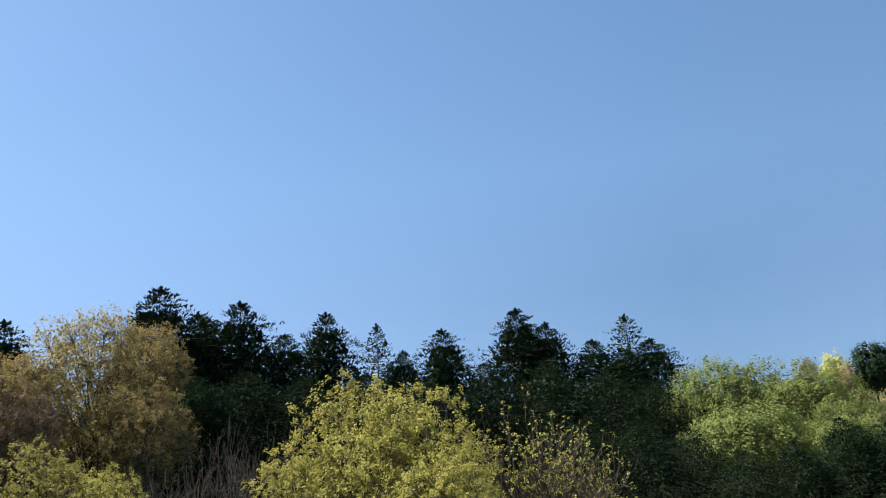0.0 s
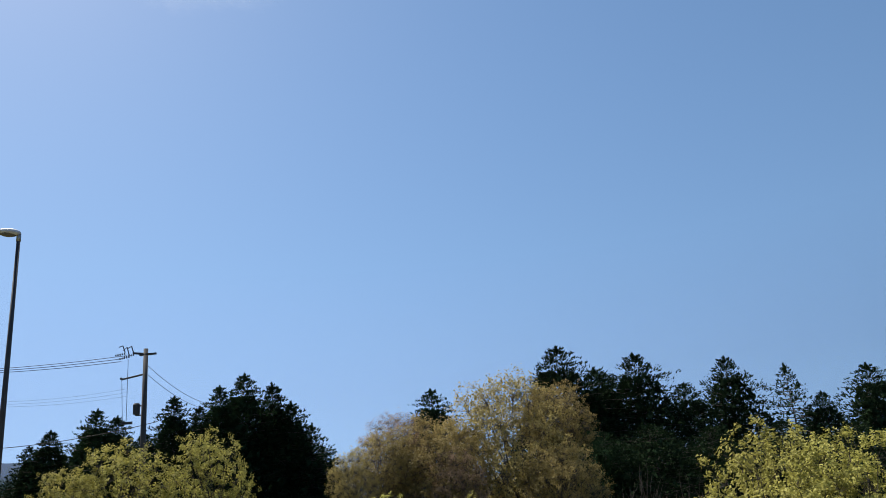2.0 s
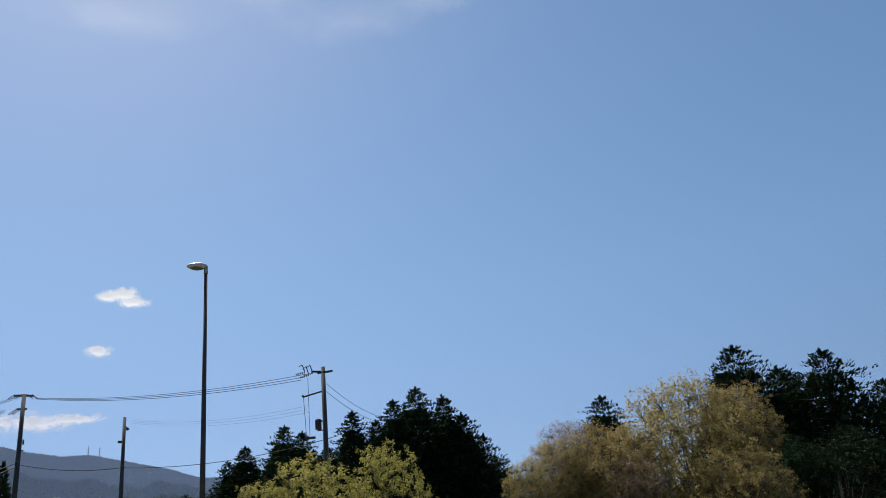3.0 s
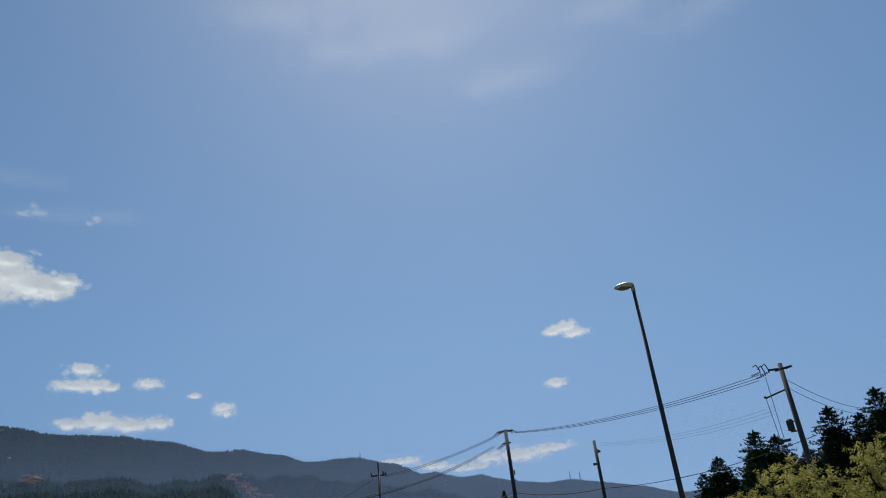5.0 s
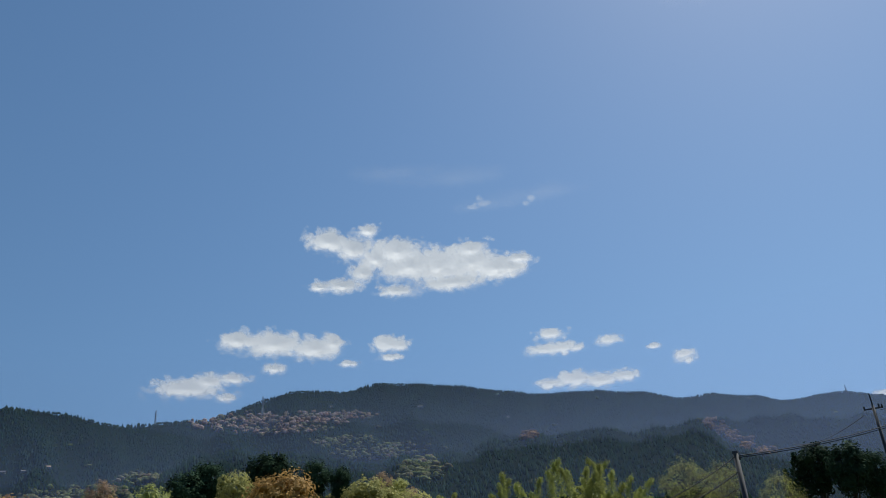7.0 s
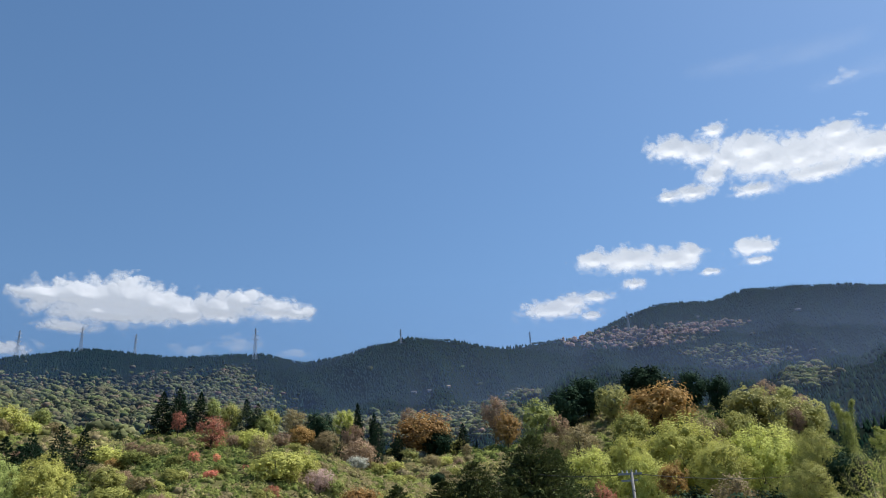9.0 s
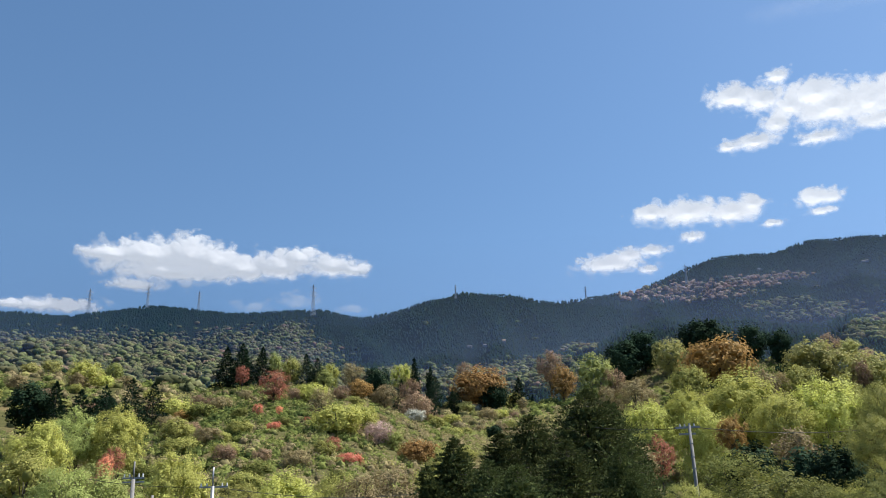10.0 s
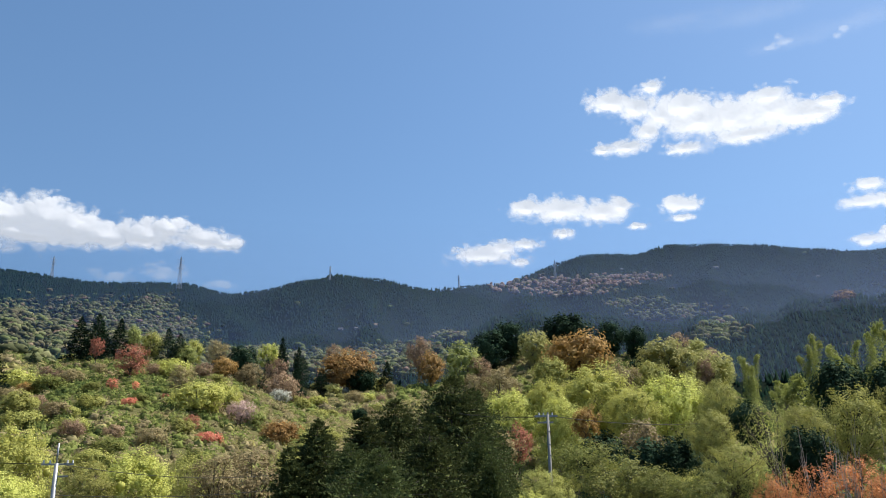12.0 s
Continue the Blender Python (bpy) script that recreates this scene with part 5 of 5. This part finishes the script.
pl, HL = stand("utility_pole", 158.05, 45, "pale slender utility pole with short crossarms", "utility pole", 0.95)
shaped("pole", lambda bm: (rod(bm, (0, 0, 0), (0, 0, HL - 1.0), 0.15, 0.10, 14), rod(bm, (0, 0, HL - 1.05), (0, 0, HL), 0.05, 0.045, 10)), STEEL, pl, smooth=True)
shaped("crossarm", lambda bm: box(bm, (0.05, 0, HL - 1.05), (1.5, 0.09, 0.09)), STEEL, pl)
shaped("crossarm", lambda bm: box(bm, (0.25, 0, HL - 1.65), (0.7, 0.08, 0.08)), STEEL, pl)
for dx in (-0.6, -0.3, 0.5, 0.75):
    shaped("insulator", lambda bm: rod(bm, (dx, 0, HL - 1.0), (dx, 0, HL - 0.84), 0.05, 0.03, 8), PORCELAIN, pl)
pt, HT = stand("transformer_pole", 163.2, 45, "twin-post pole platform carrying a pale blue transformer box", "utility pole", 1.45)
shaped("post", lambda bm: (rod(bm, (0, 0, 0), (0, 0, HT - 0.9), 0.14, 0.10, 14), rod(bm, (0, 0, HT - 0.95), (0, 0, HT), 0.05, 0.045, 10)), CONCRETE_PALE, pt, smooth=True)
shaped("post", lambda bm: rod(bm, (1.0, 0, 0), (1.0, 0, HT - 1.75), 0.09, 0.07, 12), CONCRETE_PALE, pt, smooth=True)
for d in (0.85, 1.05, 2.15, 2.65):
    shaped("crossarm", lambda bm: box(bm, (0.0 + 0.3 * (d > 1.8), 0, HT - d), (1.1 + 0.4 * (d > 1.8), 0.08, 0.08)), STEEL, pt)
shaped("shield", lambda bm: box(bm, (0.05, -0.05, HT - 1.55), (0.75, 0.3, 0.14), 0.0, 0.04), PORCELAIN, pt)
for dx in (-0.45, -0.2, 0.25, 0.45):
    shaped("insulator", lambda bm: rod(bm, (dx, 0, HT - 0.8), (dx, 0, HT - 0.62), 0.05, 0.03, 8), PORCELAIN, pt)
plat = shaped("platform", lambda bm: (box(bm, (0.5, -0.1, HT - 3.95), (1.9, 0.9, 0.08)), [rod(bm, (x, -0.5, HT - 3.95), (x, -0.5, HT - 3.35), 0.02) for x in (-0.3, 0.2, 0.7, 1.05, 1.4)], rod(bm, (-0.4, -0.5, HT - 3.4), (1.45, -0.5, HT - 3.4), 0.02)), STEEL, pt)
bx = shaped("transformer_box", lambda bm: box(bm, (0.5, -0.1, HT - 3.5), (0.95, 0.6, 0.85), 0, 0.05), BLUE_GREY, pt, "pale blue transformer box")
shaped("panel", lambda bm: box(bm, (0.68, -0.42, HT - 3.45), (0.3, 0.06, 0.4), 0, 0.02), BLUE_GREY, bx)
for dx in (0.3, 0.45, 0.6):
    shaped("bushing", lambda bm: rod(bm, (dx, -0.1, HT - 3.1), (dx, -0.1, HT - 2.93), 0.05, 0.035, 8), BLACK, bx)
wire(sight(158.1, -0.35, 45), sight(166, 0.4, 60), 0.2, 0.016)
wire(sight(158.0, -0.35, 45), sight(143, -1.2, 58), 0.5, 0.016)
wire(sight(158.0, -2.3, 45), sight(143, -2.2, 58), 0.3, 0.016)
wire(sight(124.2, 2.6, 45), sight(112, 2.0, 70), 0.4, 0.018)
wire(sight(124.4, 2.55, 45), sight(131.5, 3.0, 62), 0.2, 0.018)


# lattice towers on the ridge
def pylon(az, el0, el1, r):
    z0, z1 = EYE + r * math.tan(el0 * DEG), EYE + r * math.tan(el1 * DEG)
    h = z1 - z0
    ob = new("transmission_tower")
    ob.matrix_world = Matrix.Translation(polar(az, r, z0 - 8)) @ Matrix.Rotation(az * DEG + 0.5, 4, "Z")
    tagged(ob, "grey steel lattice transmission tower on the wooded ridge", "pylon", "towers on the ridge")
    h += 8
    segs, arms = [], []

    def at(u, i):
        w = (0.10 * (1 - u) ** 1.4 + 0.018) * h
        return np.array([(-1, 1, 1, -1)[i] * w * 0.5, (-1, -1, 1, 1)[i] * w * 0.5, u * h])

    n = 9
    for k in range(n):
        for i in range(4):
            a, b, c = at(k / n, i), at((k + 1) / n, i), at((k + 1) / n, (i + 1) % 4)
            segs.append((*a, *b, 0.3, 0.28))
            segs.append((*a, *c, 0.16, 0.16))
            segs.append((*at(k / n, (i + 1) % 4), *b, 0.16, 0.16))
    for u in (0.62, 0.75, 0.88):
        for s in (-1, 1):
            tip = np.array([s * h * 0.13, 0, u * h + 0.3])
            for i in (0, 1, 2, 3):
                arms.append((*at(u, i), *tip, 0.16, 0.14))
                arms.append((*at(u + 0.04, i), *tip, 0.14, 0.12))
    part("lattice", tube_mesh("lattice", segs, STEEL, 4), ob)
    part("arms", tube_mesh("arms", arms, STEEL, 4), ob)


pylon(151.4, 11.9, 13.9, 1600)
pylon(140.5, 13.0, 13.75, 1495)
pylon(130.6, 12.3, 13.1, 1640)
pylon(159.7, 11.9, 13.2, 1800)
pylon(163.2, 12.0, 13.5, 1800)
pylon(167.0, 11.3, 13.0, 1850)
pylon(123.2, 12.9, 14.0, 1600)
pylon(66.8, 6.8, 7.3, 2700)
pylon(66.1, 6.7, 7.2, 2700)

pylon(81.8, 9.9, 10.4, 2380)


# ---- small houses among the woods ----
def slope_distance(az, el, r0=450):
    """How far off the slope stands at that elevation."""
    r = np.arange(r0, 2600, 4.0)
    e = np.degrees(np.arctan2(height(np.full_like(r, az), r) - EYE, r))
    return float(r[np.argmax(e >= el)])


def house(az, el, w, d, h, roof, wall=WHITE):
    r = slope_distance(az, el)
    ob = new("house")
    ob.matrix_world = Matrix.Translation(polar(az, r, ground_at(az, r) - 1.0)) @ Matrix.Rotation(az * DEG + prng.uniform(-0.4, 0.4), 4, "Z")
    tagged(ob, "small pale hillside house with a low pitched roof", "house", "houses on the slope")
    shaped("wall", lambda bm: box(bm, (0, 0, h / 2 + 0.5), (w, d, h + 1)), wall, ob)

    def pitched(bm):
        v = [bm.verts.new(p) for p in ((-w / 2 - 0.6, -d / 2 - 0.6, h + 1), (w / 2 + 0.6, -d / 2 - 0.6, h + 1), (w / 2 + 0.6, d / 2 + 0.6, h + 1), (-w / 2 - 0.6, d / 2 + 0.6, h + 1), (-w / 2 - 0.6, 0, h + 3), (w / 2 + 0.6, 0, h + 3))]
        for f in ((0, 1, 5, 4), (2, 3, 4, 5), (0, 4, 3), (1, 2, 5), (0, 3, 2, 1)):
            bm.faces.new([v[i] for i in f])

    shaped("roof", pitched, roof, ob)
    for x in (-w / 4, w / 4):
        shaped("window", lambda bm: box(bm, (x, -d / 2 - 0.02, h * 0.55 + 0.8), (1.4, 0.1, 1.2)), POLE_GREY, ob)


ROOF_GREY, ROOF_BROWN = solid_mat("grey_roof_tiles", (0.09, 0.09, 0.1), 0.95), solid_mat("brown_roof_tiles", (0.24, 0.15, 0.10), 0.7)
house(138.4, 9.05, 7, 5, 2.2, ROOF_GREY)
house(137.0, 9.3, 6, 4, 2, ROOF_BROWN)
house(139.6, 8.95, 8, 4, 1.8, ROOF_GREY)
house(118.2, 13.0, 7, 4, 2, ROOF_GREY)
house(105.0, 11.3, 5, 4, 2, ROOF_GREY)
house(111.6, 12.6, 14, 5, 1.6, ROOF_GREY)

# ---- a pipe-railed platform by the poles ----
rail = new("railed_platform")
rail.matrix_world = Matrix.Translation(polar(77.9, 40, ground_at(77.9, 40))) @ Matrix.Rotation(77.9 * DEG, 4, "Z")
tagged(rail, "grey steel platform with two bright pipe rails", "platform")
RT = EYE + 40 * math.tan(5.40 * DEG) - ground_at(77.9, 40)
for dz in (0.0, -0.62):
    shaped("rail", lambda bm: rod(bm, (-1.35, 0, RT + dz), (1.3, 0, RT + dz), 0.04, 0.04, 10), STEEL, rail, "bright galvanised pipe rail")
for x in (-1.4, 1.35):
    shaped("post", lambda bm: rod(bm, (x, 0.02, 0), (x, 0.02, RT + 0.04), 0.05, 0.05, 8), POLE_GREY, rail)
shaped("screen", lambda bm: [rod(bm, (-1.3, 0.08, RT - d), (-0.75, 0.08, RT - d), 0.02, 0.02, 6) for d in (0.12, 0.24, 0.36, 0.48)], POLE_GREY, rail)
shaped("deck", lambda bm: box(bm, (0, 0.45, RT - 1.2), (2.8, 1.0, 0.1)), STEEL, rail)

# ================= clouds =================


CLOUD_WHITE, CLOUD_GLOW, CLOUD_R = 0.5, 0.25, 3600


def cloud_mat(name, most):
    """Vapour: how thick it is comes with the mesh, the finest fraying from noise."""
    m, n, l, p = node_mat(name)
    n.remove(p)
    d = n.new("ShaderNodeBsdfDiffuse")
    t = n.new("ShaderNodeBsdfTranslucent")
    for k in (d, t):
        k.inputs["Color"].default_value = (CLOUD_WHITE, CLOUD_WHITE, CLOUD_WHITE * 1.02, 1)
    mx = n.new("ShaderNodeMixShader")
    mx.inputs["Fac"].default_value = 0.38
    l.new(d.outputs["BSDF"], mx.inputs[1])
    l.new(t.outputs["BSDF"], mx.inputs[2])
    # emission added in place of light scattered on inside the vapour
    e = n.new("ShaderNodeEmission")
    e.inputs["Color"].default_value = (0.97, 0.98, 1.0, 1)
    e.inputs["Strength"].default_value = CLOUD_GLOW
    ad = n.new("ShaderNodeAddShader")
    l.new(mx.outputs["Shader"], ad.inputs[0])
    l.new(e.outputs["Emission"], ad.inputs[1])
    at = n.new("ShaderNodeAttribute")
    at.attribute_name = "thickness"
    nz = noise_tex(n, l, 0.03, 5, "Object", 0.55)
    ma = n.new("ShaderNodeMath")
    ma.operation = "MULTIPLY_ADD"
    ma.inputs[1].default_value, ma.inputs[2].default_value = 0.16, -0.08
    l.new(nz.outputs["Fac"], ma.inputs[0])
    su = n.new("ShaderNodeMath")
    l.new(ma.outputs["Value"], su.inputs[0])
    l.new(at.outputs["Fac"], su.inputs[1])
    mr = n.new("ShaderNodeMapRange")
    mr.interpolation_type = "SMOOTHSTEP"
    mr.inputs["From Min"].default_value, mr.inputs["From Max"].default_value = 0.0, 0.42
    mr.inputs["To Max"].default_value = most
    l.new(su.outputs["Value"], mr.inputs["Value"])
    tr = n.new("ShaderNodeBsdfTransparent")
    mt = n.new("ShaderNodeMixShader")
    l.new(mr.outputs["Result"], mt.inputs["Fac"])
    l.new(tr.outputs["BSDF"], mt.inputs[1])
    l.new(ad.outputs["Shader"], mt.inputs[2])
    l.new(mt.outputs["Shader"], n["Material Output"].inputs["Surface"])
    return m


CLOUD, FRINGE, WISP, VEIL, CIRRUS = cloud_mat("cloud_vapour", 0.96), cloud_mat("cloud_fringe", 0.4), cloud_mat("cloud_wisp", 0.3), cloud_mat("high_veil", 0.1), cloud_mat("bright_cirrus", 0.16)


FULL = "bright white fair-weather cumulus cloud"
SMALL = "small white puff of cloud in the blue sky"


def cloud(label, puffs, seed, step=0.14, thin=False, veil=False):
    """A cumulus heaped over the given parts (azimuth, elevation, half width, half height in degrees): a billowed front that swells towards the valley, flatter and softer below, over a thinner frayed body."""
    k = CLOUD_R * DEG
    a0, e0 = puffs[0][0], puffs[0][1]
    o = polar(a0, CLOUD_R, EYE + CLOUD_R * math.tan(e0 * DEG))
    deep = max(min(p[2], p[3] * 1.8) for p in puffs)
    lo_a, hi_a = min(p[0] - p[2] for p in puffs) - 0.6, max(p[0] + p[2] for p in puffs) + 0.6
    lo_e, hi_e = min(p[1] - p[3] for p in puffs) - 0.4, max(p[1] + p[3] for p in puffs) + 0.4
    fine = step if veil else 0.08
    A, E = np.meshgrid(np.arange(lo_a, hi_a, fine * 1.1), np.arange(lo_e, hi_e, fine), indexing="ij")
    thing = new("cloud")
    thing.location = o
    tagged(thing, label, "cloud", "clouds")
    field, low = np.zeros(A.shape), np.zeros(A.shape)
    for a, e, hw, hh in puffs:
        v = (E - e) / hh
        g = np.exp(7 * np.maximum(1 - np.sqrt(((A - a) / hw) ** 2 + np.where(v < 0, v * 1.2, v) ** 2), -3) * min(1.0, 0.5 + hh * 0.4))
        field += g
        low += g * np.clip(0.5 - v, 0, 1)
    low = low / (field + 1e-9)
    field = np.log(field + 1e-9) / 7
    rough = (0.35, 0.3) if veil else (1.15, 0.48)
    for body in range(1 if thin or label == SMALL else 2):
        billow = np.zeros(A.shape)
        for q in np.argwhere(field > -0.6):
            c = Vector((A[q[0], q[1]] * rough[0], E[q[0], q[1]] * rough[0] * 1.3, seed * 7.3 + body * 3.1))
            billow[q[0], q[1]] = noise.turbulence(c, 5, not (thin or body), noise_basis="PERLIN_ORIGINAL", amplitude_scale=0.5, frequency_scale=2.1)
        billow -= billow[field > -0.2].mean()
        thick = field + rough[1] * billow * (1.5 if body else 1) + (0.02 if body else 0.06)
        show = thick > -0.15
        relief = (0.2 * deep * k * np.clip(0.85 * field + 0.15 * thick + 0.2, 0, 1.2) if not body else -0.2 * deep * k) + 0 * thick
        D = CLOUD_R - relief
        P = np.stack([-np.sin(A * DEG) * D, np.cos(A * DEG) * D, EYE + D * np.tan(E * DEG)], -1)
        cell = show[:-1, :-1] | show[1:, :-1] | show[1:, 1:] | show[:-1, 1:]
        used = np.zeros(A.shape, bool)
        for su, sv in ((slice(None, -1), slice(None, -1)), (slice(1, None), slice(None, -1)), (slice(1, None), slice(1, None)), (slice(None, -1), slice(1, None))):
            used[su, sv] |= cell
        if not used.any():
            continue
        idx = -np.ones(A.shape, int)
        idx[used] = np.arange(used.sum())
        i, j = np.nonzero(cell)
        F = np.stack([idx[i, j], idx[i + 1, j], idx[i + 1, j + 1], idx[i, j + 1]], 1)
        me = poly_mesh("cloud_body", P[used] - np.array(o), F, [(CIRRUS if e0 > 35 else VEIL) if veil else WISP if thin else FRINGE if body else CLOUD], True)
        at = me.attributes.new("thickness", "FLOAT", "POINT")
        at.data.foreach_set("value", (thick * (0.36 if veil else 1 - 0.5 * low))[used].astype(np.float32))
        part("fringe" if body else "front", me, thing)


cloud(FULL, [(118.2, 25.1, 1.99, 1.03), (116.2, 24.5, 1.72, 1.1), (114.9, 25.9, 1.11, 0.61), (112.6, 24.2, 2.39, 1.27), (114.4, 23.7, 1.5, 1.0), (111.7, 23.0, 3.18, 1.47), (109.3, 22.8, 3.05, 1.71), (106.7, 22.9, 2.52, 1.59), (106.6, 23.9, 1.59, 0.78), (104.6, 22.3, 2.26, 1.22), (102.6, 22.9, 1.11, 0.54), (103.5, 22.2, 1.59, 0.73), (117.1, 21.8, 1.99, 0.69), (118.9, 21.8, 1.11, 0.49), (112.8, 21.3, 1.64, 0.59), (108.3, 21.6, 3.45, 0.78), (115.5, 22.7, 1.19, 0.86)], 1, 0.12)
cloud(FULL, [(125.2, 17.9, 1.64, 0.8), (122.5, 17.6, 2.82, 1.13), (119.4, 17.2, 2.37, 1.05), (118.0, 17.6, 1.0, 0.67), (122.4, 15.9, 1.09, 0.5), (116.7, 16.1, 0.91, 0.34)], 2, 0.09)
cloud(FULL, [(128.6, 14.5, 2.82, 0.88), (127.2, 15.0, 1.27, 0.67), (125.4, 15.2, 1.55, 0.5), (125.8, 13.9, 1.0, 0.38)], 3, 0.09)
cloud(SMALL, [(113.6, 17.3, 1.59, 0.73), (114.0, 17.5, 1.06, 0.69), (112.8, 17.2, 1.01, 0.54), (113.5, 16.4, 1.11, 0.39)], 4, 0.08)
cloud(FULL, [(165.9, 15.4, 2.5, 0.8), (163.5, 15.5, 2.91, 1.34), (160.6, 15.6, 2.82, 1.76), (158.8, 15.2, 2.37, 1.43), (156.8, 14.8, 2.5, 1.09), (153.9, 15.1, 2.82, 1.26), (152.6, 15.7, 1.73, 0.97), (150.1, 15.2, 2.37, 1.05), (148.3, 14.9, 1.46, 0.67), (164.4, 13.4, 2.18, 0.5), (161.5, 14.5, 5.69, 1.09)], 5, 0.12)
cloud(SMALL, [(152.5, 12.7, 1.73, 0.67), (155.8, 12.2, 1.46, 0.55), (148.7, 12.0, 1.46, 0.38)], 6, 0.09, True)
cloud(FULL, [(168.5, 11.7, 2.64, 0.63), (170.2, 11.6, 1.55, 0.46), (171.8, 11.6, 1.36, 0.42)], 7, 0.09)
cloud(SMALL, [(101.0, 17.0, 1.33, 0.54), (101.7, 15.9, 1.8, 0.59), (100.2, 15.9, 1.38, 0.69), (99.2, 15.8, 0.85, 0.32)], 8, 0.08)
cloud(SMALL, [(101.7, 13.4, 1.11, 0.59), (99.5, 13.5, 1.64, 0.83), (97.7, 13.2, 1.64, 0.69), (96.0, 13.3, 1.38, 0.61)], 9, 0.08)
cloud(SMALL, [(96.7, 16.0, 1.17, 0.54)], 10, 0.08)
cloud(SMALL, [(91.6, 14.2, 1.01, 0.54), (91.3, 13.8, 0.69, 0.42), (93.5, 15.1, 0.64, 0.27)], 11, 0.08)
cloud(SMALL, [(65.2, 17.4, 1.36, 0.63), (64.5, 16.9, 1.27, 0.55), (66.1, 17.2, 0.82, 0.38)], 12, 0.08)
cloud(SMALL, [(66.6, 13.5, 1.09, 0.55)], 13, 0.08)
cloud(FULL, [(78.8, 9.4, 2.05, 0.38), (76.4, 8.8, 1.46, 0.38), (72.3, 8.9, 1.64, 0.46), (70.1, 8.8, 2.09, 0.67), (68.0, 9.0, 1.82, 0.46), (74.0, 8.4, 1.91, 0.38)], 14, 0.09)
cloud(SMALL, [(105.1, 27.3, 0.8, 0.3), (106.0, 27.1, 0.6, 0.25), (105.4, 27.7, 0.35, 0.25)], 15, 0.08, True)
cloud(SMALL, [(101.5, 26.9, 0.5, 0.25), (101.1, 27.3, 0.35, 0.3)], 16, 0.08, True)
VEILED = "thin white veil high in the blue sky"
cloud(VEILED, [(74.0, 40.5, 9, 3.0), (81.0, 40.0, 8, 2.6), (66, 36.5, 8, 2.2), (86, 42.5, 9, 3.2), (78, 46, 16, 4.5)], 21, 0.4, True, True)
cloud(VEILED, [(47.5, 37.2, 8, 2.2), (40, 38.4, 6, 1.5), (55, 39.5, 7, 2.0)], 22, 0.4, True, True)
cloud(VEILED, [(107.0, 29.5, 7, 1.0), (112, 30.2, 5, 0.8), (100.5, 27.6, 5, 0.9), (104, 27.2, 4, 0.7)], 23, 0.3, True, True)

# ================= spring haze in the valley, painted on tinted sheets ===


# haze painted as rings of blue, nearly clear sheet that thin out upwards
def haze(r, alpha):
    m, n, l, p = node_mat("painted_valley_haze")
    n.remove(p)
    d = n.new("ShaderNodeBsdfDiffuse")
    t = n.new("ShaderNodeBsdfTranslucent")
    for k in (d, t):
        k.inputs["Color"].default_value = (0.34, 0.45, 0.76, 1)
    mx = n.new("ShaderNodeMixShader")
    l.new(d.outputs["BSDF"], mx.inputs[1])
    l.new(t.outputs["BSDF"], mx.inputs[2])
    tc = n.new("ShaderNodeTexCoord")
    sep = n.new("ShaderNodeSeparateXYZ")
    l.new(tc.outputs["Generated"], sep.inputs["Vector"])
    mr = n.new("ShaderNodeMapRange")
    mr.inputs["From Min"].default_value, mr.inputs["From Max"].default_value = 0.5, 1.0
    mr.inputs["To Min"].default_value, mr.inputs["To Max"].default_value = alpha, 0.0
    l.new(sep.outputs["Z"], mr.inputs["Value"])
    tr = n.new("ShaderNodeBsdfTransparent")
    mt = n.new("ShaderNodeMixShader")
    l.new(mr.outputs["Result"], mt.inputs["Fac"])
    l.new(tr.outputs["BSDF"], mt.inputs[1])
    l.new(mx.outputs["Shader"], mt.inputs[2])
    l.new(mt.outputs["Shader"], n["Material Output"].inputs["Surface"])
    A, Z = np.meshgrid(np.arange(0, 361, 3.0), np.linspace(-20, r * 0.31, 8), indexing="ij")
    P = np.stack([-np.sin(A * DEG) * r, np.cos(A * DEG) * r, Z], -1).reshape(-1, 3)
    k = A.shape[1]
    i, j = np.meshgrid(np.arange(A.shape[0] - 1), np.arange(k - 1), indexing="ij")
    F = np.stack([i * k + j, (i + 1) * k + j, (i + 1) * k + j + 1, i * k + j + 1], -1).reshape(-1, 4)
    tagged(new("haze", poly_mesh("haze", P, F, [m], True)), "blue-tinted clear sheet painted as spring haze before the mountain", "haze", kind="structure")


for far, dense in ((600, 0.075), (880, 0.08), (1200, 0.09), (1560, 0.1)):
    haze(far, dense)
